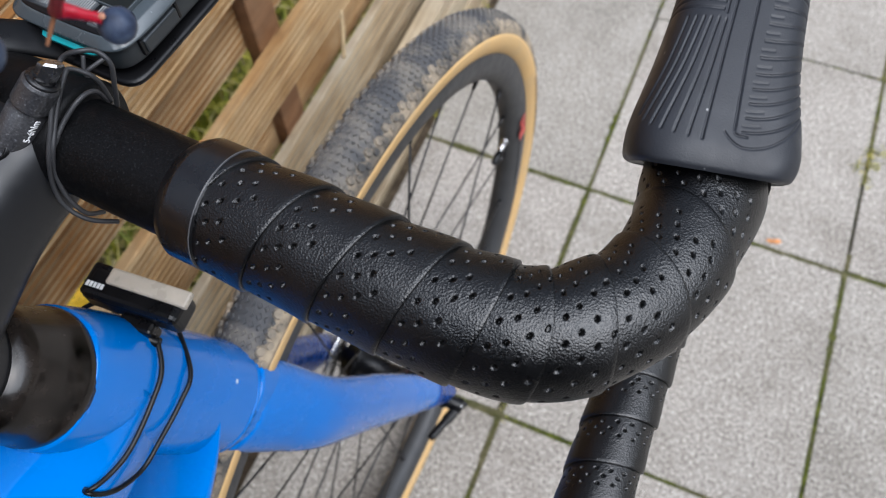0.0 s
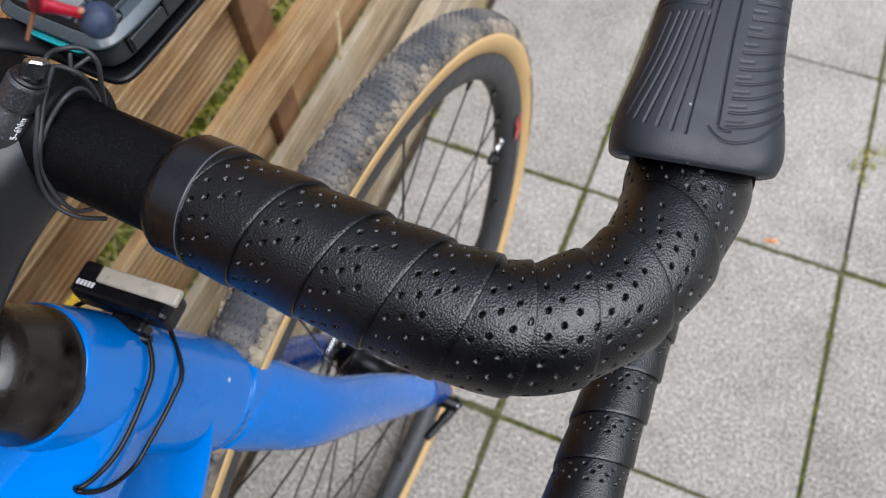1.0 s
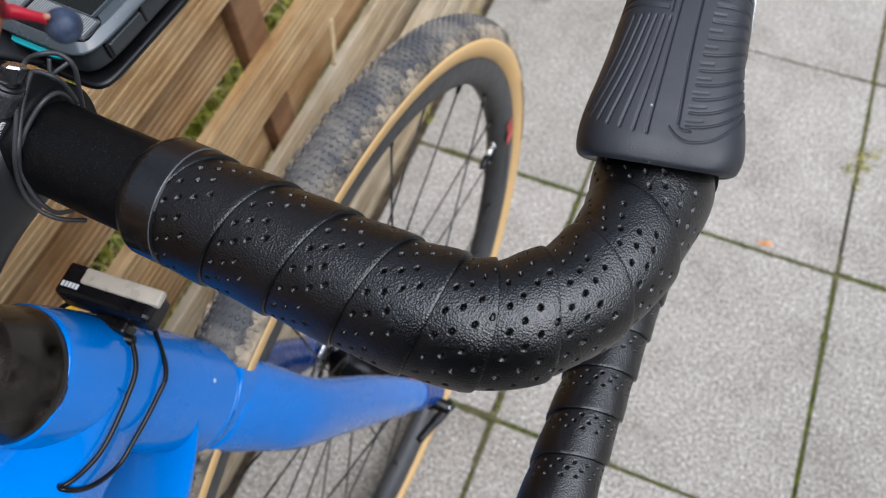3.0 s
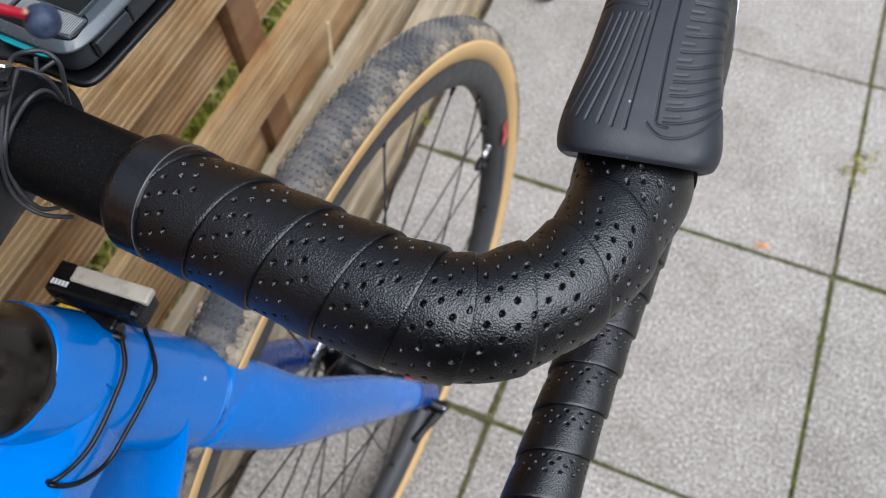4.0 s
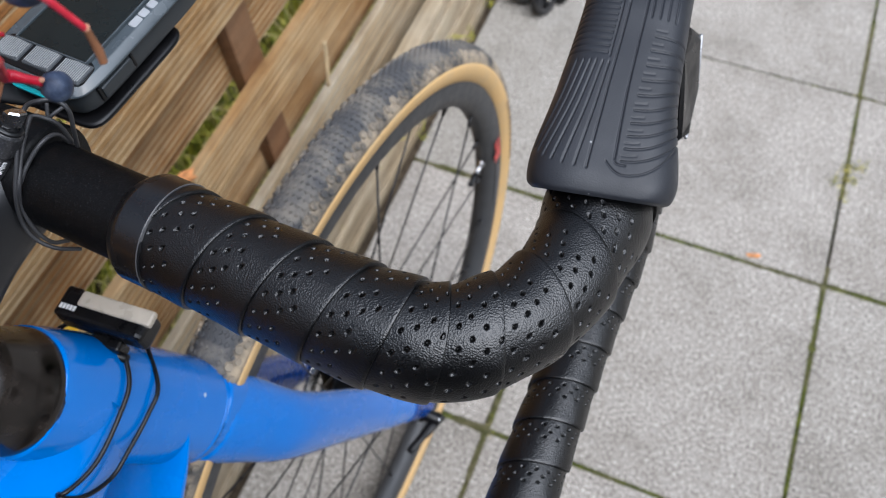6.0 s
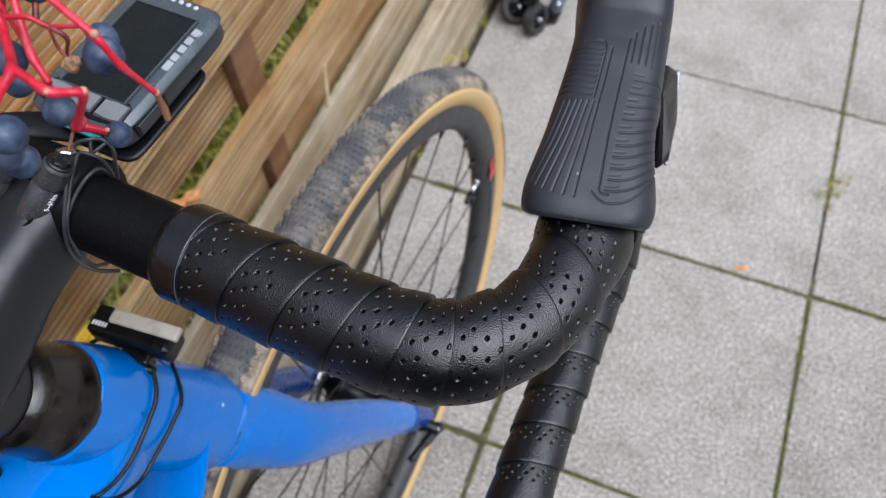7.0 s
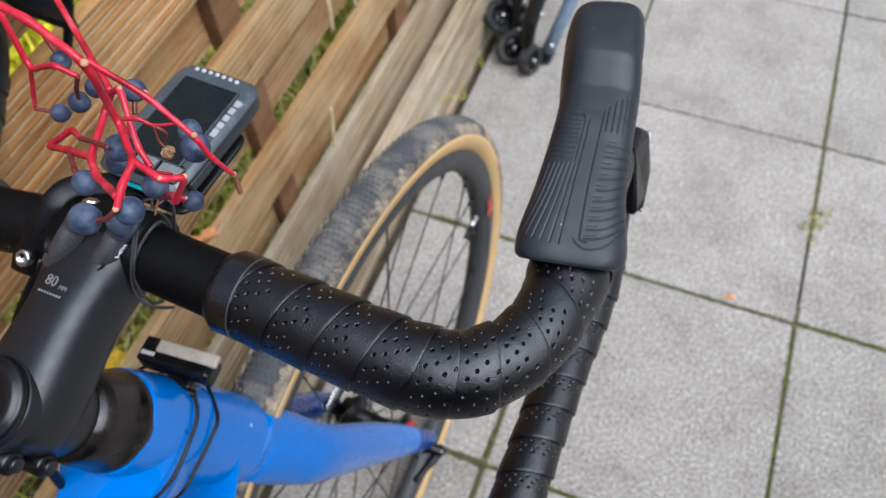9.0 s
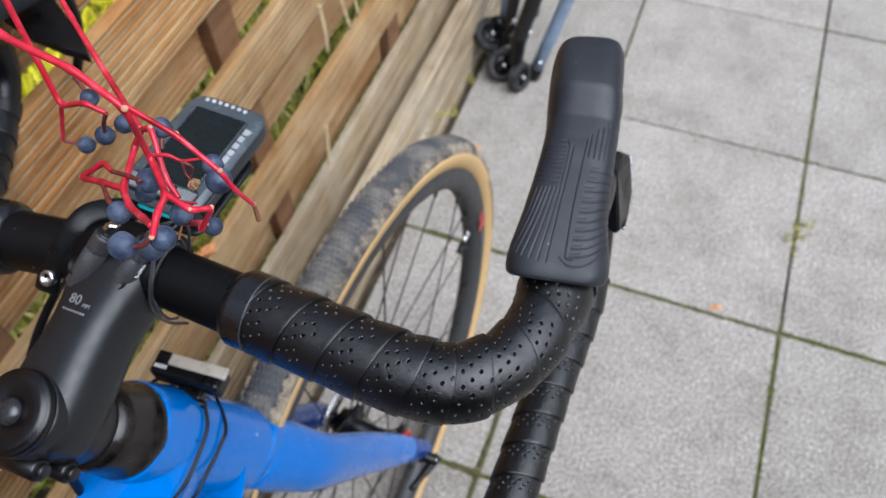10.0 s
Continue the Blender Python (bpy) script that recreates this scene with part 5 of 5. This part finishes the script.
    v, f = tube(line, np.interp(np.linspace(0, 1, len(line)), [0, 0.2, 0.6, 1], [0.0066, 0.0062, 0.0060, 0.0080]), 16, flat=0.34, up=(0.25, -0.45, 0.86))
    arm = piece("mount_arm", v, f, BLACK, g, "black out-front mount arm bolted to the stem clamp")
    piece("arm_bolt", *lathe([(-0.006, 0.0034), (0.0018, 0.0044), (0.0028, 0.0040), (0.0030, 0.0024), (0.0012, 0.0022), (0.0012, 0.0)], arm_at(-0.5565, -0.6330, 0.8490), (0.0, -0.62, 0.78), 20), STEEL, arm, "steel arm bolt")
    box("arm_foot", (-0.515, -0.548, 0.8375), (0.016, 0.05, 0.006), BLACK, g, bevel=0.002)
    g.matrix_world = yaw @ g.matrix_world


def head_light():
    g = hold("bike_light", (-0.505, -0.63, 0.742), "small black and grey front light strapped to the head tube", "bike light")
    t = Matrix.Rotation(radians(4), 4, "Z")
    c = v3(-0.5075, -0.6285, 0.7575)
    box("body", c, (0.045, 0.0150, 0.0140), BLACK, g, "black lower case", 0.003, t, 3)
    box("shell", c + v3(0.0052, 0.0040, 0.0064), (0.0375, 0.0075, 0.0038), LIGHTGREY, g, "satin pale grey shell", 0.0011, t, 2)
    box("switch_end", c + v3(-0.0185, -0.0004, 0.0015), (0.0085, 0.0150, 0.0105), BLACK, g, bevel=0.0015, turn=t)
    for i in range(5):
        box("print_bar", c + v3(-0.0200 + 0.0017 * i, -0.0035 + 0.00012 * i, 0.0070), (0.0012, 0.0024, 0.0006), WHITE, g, bevel=0.0, turn=t)
    box("bracket", c + v3(0.004, -0.0095, -0.006), (0.016, 0.006, 0.010), BLACK, g, bevel=0.0015, turn=t)
    piece("hook", *lathe([(-0.010, 0.0022), (0.010, 0.0022)], c + v3(0.004, -0.0125, -0.0085), (1, 0.07, 0), 12), BLACK, g)
    # two rubber loops round the head tube
    for low, right in ((False, [(-0.5011, -0.6345, 0.7505), (-0.4890, -0.6490, 0.7460), (-0.4860, -0.6630, 0.7430), (-0.4852, -0.6812, 0.7395), (-0.4862, -0.6931, 0.7406), (-0.4895, -0.7025, 0.7432)]),
                       (True, [(-0.5025, -0.6265, 0.7280), (-0.4862, -0.6425, 0.7262), (-0.4838, -0.6555, 0.7245), (-0.4840, -0.6730, 0.7220), (-0.4846, -0.6870, 0.7214), (-0.4862, -0.6985, 0.7300), (-0.4895, -0.7035, 0.7420)])):
        top = [(-0.4975, -0.7000, 0.7360), (-0.5130, -0.6980, 0.7300)]
        right = [(x + 0.0010, y + 0.0004, z + 0.0003) for x, y, z in right]
        left = [(-1.026 - x, y, z) for x, y, z in (right + top[:1])[::-1]]
        pts = spline(right + top + left + [right[0]], 8)
        v, f = tube(pts, 0.0011, 8, caps=False)
        piece("strap", v, f, BLACK, g, "thin black rubber strap")


def cables():
    def cable(name, pts, r, label):
        v, f = tube(spline(pts, 10), r, 10)
        ob = piece(name, v, f, WIRE if r < 0.001 else BLACK, bike, label)
        return ob
    cable("wire", [(-0.491, -0.599, 0.858), (-0.488, -0.598, 0.868), (-0.487, -0.596, 0.876), (-0.490, -0.596, 0.880), (-0.493, -0.599, 0.882), (-0.498, -0.602, 0.880), (-0.498, -0.609, 0.876), (-0.497, -0.618, 0.868), (-0.497, -0.625, 0.860), (-0.498, -0.629, 0.850), (-0.496, -0.631, 0.842), (-0.491, -0.630, 0.836), (-0.486, -0.625, 0.830)], 0.0008, "thin black shifter wire looped round the bar")
    cable("wire", [(-0.494, -0.598, 0.858), (-0.494, -0.598, 0.866), (-0.495, -0.599, 0.871), (-0.499, -0.601, 0.874), (-0.499, -0.604, 0.874), (-0.498, -0.613, 0.869), (-0.496, -0.622, 0.863), (-0.497, -0.626, 0.855), (-0.495, -0.629, 0.846), (-0.492, -0.629, 0.838), (-0.492, -0.624, 0.831)], 0.0008, "thin black shifter wire looped round the bar")
    cable("wire", [(-0.495, -0.598, 0.856), (-0.494, -0.601, 0.866), (-0.494, -0.607, 0.869), (-0.496, -0.614, 0.866), (-0.497, -0.620, 0.862), (-0.498, -0.625, 0.854)], 0.0008, "thin black shifter wire looped round the bar")
    cable("wire", [(-0.5043, -0.5915, 0.868), (-0.5034, -0.5948, 0.864), (-0.5015, -0.5953, 0.860), (-0.498, -0.596, 0.856), (-0.496, -0.5966, 0.853)], 0.0007, "thin black wire hanging behind the stem clamp")
    cable("wire", [(-0.4995, -0.5880, 0.8655), (-0.5018, -0.5933, 0.865), (-0.5037, -0.5951, 0.8635)], 0.0007, "short black wire end")
    cable("brake_hose", [(-0.545, -0.596, 0.845), (-0.562, -0.612, 0.832), (-0.585, -0.625, 0.802), (-0.594, -0.648, 0.780), (-0.592, -0.664, 0.766), (-0.570, -0.684, 0.745), (-0.535, -0.690, 0.715)], 0.0026, "black brake hose curving under the stem")
    cable("brake_hose", [(-0.545, -0.690, 0.806), (-0.535, -0.702, 0.797), (-0.530, -0.706, 0.78), (-0.532, -0.711, 0.745), (-0.530, -0.712, 0.72)], 0.0026, "black hose behind the stem")


def berry_twig():
    base = hold("berry_twig", (-0.438, -0.655, 0.955), "red vine twig with dark blue berries lying over the stem", "twig")

    def stick(pts, r0, r1, mat=STALK, label=""):
        """A stalk with straight lengths and tight bends; it thickens a little at each bend."""
        pts = [v3(*q) for q in pts]
        full = [pts[0]]
        for a, b in zip(pts, pts[1:]):
            full += [a + 0.14 * (b - a), a + 0.5 * (b - a), b - 0.14 * (b - a)]
        line = spline(full + [pts[-1]], 4)
        swell = np.zeros(len(line))
        for q in pts[1:-1]:
            swell += 0.22 * np.exp(-(np.linalg.norm(line - q, axis=1) / 0.0022) ** 2)
        r = 0.66 * np.linspace(r0, r1, len(line)) * (1 + swell)
        v, f = tube(line, r, 12)
        return piece("stalk", v, f, mat, base, label)

    stick([(-0.565, -0.600, 1.045), (-0.525, -0.614, 1.030), (-0.487, -0.625, 1.020), (-0.461, -0.627, 1.015), (-0.442, -0.631, 1.008), (-0.446, -0.628, 0.980), (-0.4302, -0.6415, 0.9828), (-0.4285, -0.650, 0.9826), (-0.4256, -0.6575, 0.9819)], 0.0021, 0.0016, label="thick red main stalk")
    stick([(-0.4436, -0.6290, 1.0067), (-0.4318, -0.6258, 0.994), (-0.4156, -0.6295, 0.986), (-0.4125, -0.6296, 0.978), (-0.4106, -0.6259, 0.966)], 0.00155, 0.0011, label="long thin red stalk")
    stick([(-0.4106, -0.6259, 0.966), (-0.4109, -0.6257, 0.960), (-0.4108, -0.6262, 0.957)], 0.0011, 0.0013, BARK, "dried brown stalk end")
    stick([(-0.447, -0.6265, 0.979), (-0.441, -0.625, 0.980), (-0.437, -0.624, 0.977), (-0.434, -0.617, 0.972)], 0.0011, 0.0007)
    stick([(-0.441, -0.625, 0.980), (-0.434, -0.623, 0.974), (-0.438, -0.624, 0.966)], 0.0010, 0.0006, DARKSTALK)
    stick([(-0.4302, -0.6415, 0.9828), (-0.4202, -0.6438, 0.9813), (-0.4163, -0.6387, 0.9775), (-0.4218, -0.6415, 0.9672)], 0.0017, 0.0014)
    stick([(-0.4218, -0.6415, 0.9672), (-0.4260, -0.6374, 0.9627), (-0.4475, -0.6272, 0.9400), (-0.4462, -0.6258, 0.9390), (-0.4399, -0.6240, 0.9375)], 0.0020, 0.0017, label="dark red stalk bent over a berry")
    stick([(-0.4490, -0.6270, 0.9380), (-0.4488, -0.6300, 0.9362), (-0.4484, -0.6325, 0.9350)], 0.0007, 0.0005, BARK)
    stick([(-0.4629, -0.6127, 0.972), (-0.4679, -0.6148, 0.9633), (-0.460, -0.634, 0.964), (-0.452, -0.641, 0.966), (-0.440, -0.647, 0.972), (-0.4285, -0.6535, 0.9815)], 0.0019, 0.0019)
    stick([(-0.460, -0.634, 0.964), (-0.477, -0.629, 0.955), (-0.492, -0.626, 0.948), (-0.483, -0.620, 0.954), (-0.472, -0.626, 0.960)], 0.0020, 0.0016)
    stick([(-0.472, -0.626, 0.960), (-0.458, -0.630, 0.967), (-0.449, -0.634, 0.973)], 0.0014, 0.0012, DARKSTALK)
    stick([(-0.477, -0.629, 0.955), (-0.464, -0.639, 0.962), (-0.459, -0.642, 0.963)], 0.0014, 0.0012, DARKSTALK)
    stick([(-0.4655, -0.614, 0.972), (-0.445, -0.627, 0.968), (-0.443, -0.629, 0.958), (-0.436, -0.627, 0.957)], 0.0009, 0.0008)
    # the hindmost branch, forking twice
    stick([(-0.600, -0.511, 0.967), (-0.5286, -0.5662, 0.970), (-0.4629, -0.6127, 0.972)], 0.0017, 0.0018, label="long thin red stalk")
    stick([(-0.4629, -0.6127, 0.972), (-0.4537, -0.6159, 0.9797), (-0.4431, -0.6285, 0.970), (-0.4369, -0.6323, 0.9664)], 0.0017, 0.0014)
    stick([(-0.543, -0.578, 0.997), (-0.534, -0.587, 0.965), (-0.5279, -0.5929, 0.9439), (-0.5092, -0.5955, 0.9540), (-0.5003, -0.5951, 0.9507)], 0.0021, 0.0017, label="red side stalk")
    stick([(-0.5279, -0.5929, 0.9439), (-0.5345, -0.5973, 0.9234)], 0.0015, 0.0013)
    stick([(-0.5345, -0.5973, 0.9234), (-0.5250, -0.5943, 0.9211)], 0.0012, 0.0011, DARKSTALK)
    stick([(-0.5003, -0.5951, 0.9507), (-0.5060, -0.5945, 0.9420), (-0.5122, -0.5924, 0.9301)], 0.0014, 0.0012, DARKSTALK)
    stick([(-0.5205, -0.5850, 0.9560), (-0.5153, -0.5876, 0.9473)], 0.0014, 0.0012, DARKSTALK)
    stick([(-0.4601, -0.6063, 0.9674), (-0.4576, -0.6126, 0.9632)], 0.0012, 0.0014, DARKSTALK)
    stick([(-0.4260, -0.6568, 0.9815), (-0.4300, -0.6590, 0.977), (-0.4345, -0.6598, 0.9752)], 0.0012, 0.0011, DARKSTALK)
    stick([(-0.4285, -0.6505, 0.9825), (-0.4262, -0.6535, 0.9805)], 0.0011, 0.0010, DARKSTALK)
    # old leaf scars, pale knots on the stalks
    for p, r in (((-0.4318, -0.6256, 0.9945), 0.0017), ((-0.4156, -0.6294, 0.9866), 0.0016), ((-0.4106, -0.6259, 0.9664), 0.0014), ((-0.4163, -0.6387, 0.9781), 0.0015), ((-0.4202, -0.6438, 0.9818), 0.0013), ((-0.483, -0.620, 0.954), 0.0013), ((-0.442, -0.631, 1.008), 0.0019), ((-0.460, -0.634, 0.9648), 0.0013), ((-0.492, -0.626, 0.9486), 0.0011), ((-0.4537, -0.6159, 0.9800), 0.0014), ((-0.5279, -0.5929, 0.9443), 0.0015), ((-0.5345, -0.5973, 0.9237), 0.0015), ((-0.4395, -0.624, 0.9384), 0.0011), ((-0.4256, -0.6577, 0.9822), 0.0015)):
        r *= 0.66
        v, f = lathe([(-r * 0.6, r * 0.3), (-0.4 * r, r * 0.85), (0, r), (0.4 * r, r * 0.85), (r * 0.6, r * 0.3)], p, (0.3, -0.4, 0.8), 12)
        piece("knot", v, f, SCAR if r < 0.002 else STALK, base)
    # a dried bud on a thin brown stem
    stick([(-0.4365, -0.6245, 0.9775), (-0.4362, -0.6255, 0.9720), (-0.4334, -0.6263, 0.9690)], 0.0006, 0.0005, DARKSTALK)
    rng = random.Random(5)
    bm = bmesh.new()
    bmesh.ops.create_icosphere(bm, subdivisions=3, radius=0.0021)
    for w in bm.verts:
        w.co *= 1 + 0.45 * noise.noise(w.co * 900)
    bmesh.ops.translate(bm, verts=bm.verts, vec=(-0.4334, -0.6263, 0.9684))
    part("dried_bud", bm, BUD, base, "dried brown bud")
    rng = random.Random(8)
    for p, r in (((-0.5250, -0.5943, 0.9211), 0.0040), ((-0.5122, -0.5924, 0.9301), 0.0044), ((-0.5153, -0.5876, 0.9473), 0.0039), ((-0.484, -0.602, 0.957), 0.0039), ((-0.4601, -0.6063, 0.9674), 0.0041), ((-0.4229, -0.6248, 0.9730), 0.0047), ((-0.4330, -0.6152, 0.9666), 0.0040),
                 ((-0.4500, -0.6300, 0.9680), 0.0046), ((-0.4559, -0.6432, 0.9634), 0.0042), ((-0.4399, -0.6215, 0.9334), 0.0039), ((-0.4620, -0.6250, 0.9500), 0.0040), ((-0.4382, -0.6600, 0.9745), 0.0048), ((-0.4253, -0.6544, 0.9772), 0.0043), ((-0.4500, -0.6440, 0.9440), 0.0047), ((-0.4360, -0.6525, 0.9640), 0.0042), ((-0.4398, -0.6324, 0.9556), 0.0043)):
        bm = bmesh.new()
        bmesh.ops.create_uvsphere(bm, u_segments=20, v_segments=14, radius=r)
        for w in bm.verts:
            d = w.co.normalized()
            w.co *= 1 + 0.035 * noise.noise(d * 1.7 + Vector(p) * 40)
            if d.z < -0.9:
                w.co *= 0.94
        bmesh.ops.rotate(bm, verts=bm.verts, matrix=Euler((rng.uniform(0, 6), rng.uniform(0, 6), 0)).to_matrix())
        bmesh.ops.translate(bm, verts=bm.verts, vec=p)
        part("berry", bm, BERRY, base, "dark blue berry with pale bloom")


def stroller():
    g = hold("folded_stroller", (-0.62, 0.45, 0), "folded stroller with blue-grey tubes and small black wheels", "stroller")
    tread = m_dusty("dusty_black_tread", (0.014, 0.014, 0.015), (0.12, 0.11, 0.10), 0.45)

    def caster(c, ax, r):
        w = piece("wheel", *lathe([(-0.010, r * 0.62), (-0.0115, r * 0.80), (-0.0095, r * 0.94), (-0.004, r), (0.004, r), (0.0095, r * 0.94), (0.0115, r * 0.80), (0.010, r * 0.62)], c, ax, 36, True), tread, g, "small black rubber wheel")
        piece("wheel_disc", *lathe([(-0.006, r * 0.14), (-0.006, r * 0.64), (0.006, r * 0.64), (0.006, r * 0.14)], c, ax, 28), BLACK, w, "black plastic wheel disc")
        for k in range(5):
            a = Matrix.Rotation(2 * math.pi * k / 5, 3, Vector(ax))
            d = a @ Vector(ax).orthogonal().normalized()
            v, f = tube([np.array(c) + np.array(d) * r * 0.15 + np.array(Vector(ax).normalized()) * 0.006, np.array(c) + np.array(d) * r * 0.66 + np.array(Vector(ax).normalized()) * 0.006], 0.0026, 8)
            piece("wheel_spoke", v, f, BLACK, w)
        piece("axle_bolt", *lathe([(-0.014, 0.0045), (0.013, 0.0045), (0.0145, 0.003)], c, ax, 12), STEEL, w, "bright axle bolt")

    caster((-0.672, 0.470, 0.072), (0.42, -0.30, 0.85), 0.038)
    caster((-0.634, 0.432, 0.036), (0.60, -0.70, 0.38), 0.036)
    caster((-0.590, 0.412, 0.032), (0.92, -0.30, 0.20), 0.032)
    for a, b, r in (((-0.655, 0.515, 0.03), (-0.640, 0.545, 0.80), 0.0150), ((-0.568, 0.448, 0.012), (-0.368, 0.568, 0.80), 0.0135)):
        v, f = tube(spline([a, v3(*a) * 0.5 + v3(*b) * 0.5, b], 4), r, 16)
        tb = piece("tube", v, f, STEELBLUE, g, "scuffed blue-grey enamelled tube")
        way = (v3(*b) - a) / np.linalg.norm(v3(*b) - a)
        piece("end_cap", *lathe([(-0.006, r * 0.9), (-0.004, r + 0.0016), (0.020, r + 0.0016), (0.022, r)], a, way, 20), BLACK, tb, "black plastic tube end")
    for pts, r, flat in ((((-0.606, 0.428, 0.05), (-0.600, 0.445, 0.12), (-0.560, 0.475, 0.30), (-0.455, 0.545, 0.8)), 0.0165, 0.65),
                         (((-0.640, 0.470, 0.06), (-0.634, 0.485, 0.13), (-0.612, 0.515, 0.35), (-0.570, 0.560, 0.8)), 0.0120, 1.0)):
        v, f = tube(spline(pts, 6), r, 14, flat=flat)
        piece("strut", v, f, DARKSTEEL, g, "black folding strut")
    # fork plates that hold the wheels
    for pts in (((-0.690, 0.500, 0.085), (-0.664, 0.488, 0.105), (-0.640, 0.480, 0.085)), ((-0.650, 0.440, 0.055), (-0.636, 0.452, 0.095), (-0.622, 0.462, 0.120)), ((-0.600, 0.405, 0.050), (-0.598, 0.424, 0.088), (-0.602, 0.445, 0.120))):
        v, f = tube(spline(pts, 6), [0.0065] * 6 + [0.0095] * 7, 12, flat=0.45)
        piece("wheel_fork", v, f, BLACK, g, "black plastic wheel fork")
    # folding linkage: two thin bright rods, a black slide and rivets
    for a, b in (((-0.628, 0.452, 0.125), (-0.596, 0.468, 0.150)), ((-0.622, 0.440, 0.108), (-0.588, 0.456, 0.128))):
        v, f = tube([a, b], 0.0022, 8)
        piece("link_rod", v, f, STEEL, g, "bright link rod")
    box("slide", (-0.588, 0.470, 0.165), (0.026, 0.020, 0.040), BLACK, g, bevel=0.004, turn=Matrix.Rotation(0.35, 4, "X"))
    for q in ((-0.622, 0.462, 0.128), (-0.556, 0.444, 0.050), (-0.600, 0.505, 0.250), (-0.584, 0.448, 0.120)):
        piece("rivet", *lathe([(-0.004, 0.0046), (0.008, 0.0046), (0.010, 0.003)], q, (0.2, -0.6, 0.75), 12), STEEL, g, "bright rivet")


bike_computer()
head_light()
cables()
berry_twig()
stroller()
fallen_leaf((-0.110, 0.013, 0.0), 0.011, LEAF, 0.3, "small orange fallen leaf on the paving")
fallen_leaf((-0.62, 0.21, 0.0), 0.02, LEAF, 1.2, "brown fallen leaf on the paving behind the wheel")
fallen_leaf((-1.0, -0.485, 0.06), 0.06, LEAFY, 0.8, "yellow fallen leaf in the grass")
fallen_leaf((-0.90, -0.60, 0.03), 0.05, LEAFY, 2.1, "pale yellow fallen leaf in the grass")
fallen_leaf((-0.90, -0.13, 0.02), 0.03, LEAF, 0.2, "orange fallen leaf in the grass behind the fence")
fallen_leaf((-0.768, -0.378, 0.394), 0.022, LEAF, 0.9, "rust orange leaf lodged on a fence board")
# dry stalks hanging out of the fence
for a, b, c in (((-0.744, -0.094, 0.345), (-0.741, -0.104, 0.315), (-0.740, -0.114, 0.282)), ((-0.746, -0.045, 0.524), (-0.742, -0.050, 0.49), (-0.741, -0.054, 0.452)), ((-0.742, 0.005, 0.500), (-0.738, 0.004, 0.475), (-0.736, 0.008, 0.445)), ((-0.756, 0.05, 0.49), (-0.75, 0.055, 0.46), (-0.745, 0.052, 0.43))):
    v, f = tube(spline([a, b, c], 5), 0.0027, 8, flat=0.7)
    tagged(piece("dry_stalk", v, f, STRAW), "pale dry plant stalk hanging from the fence", "plant stalk", "dry stalks on the fence")
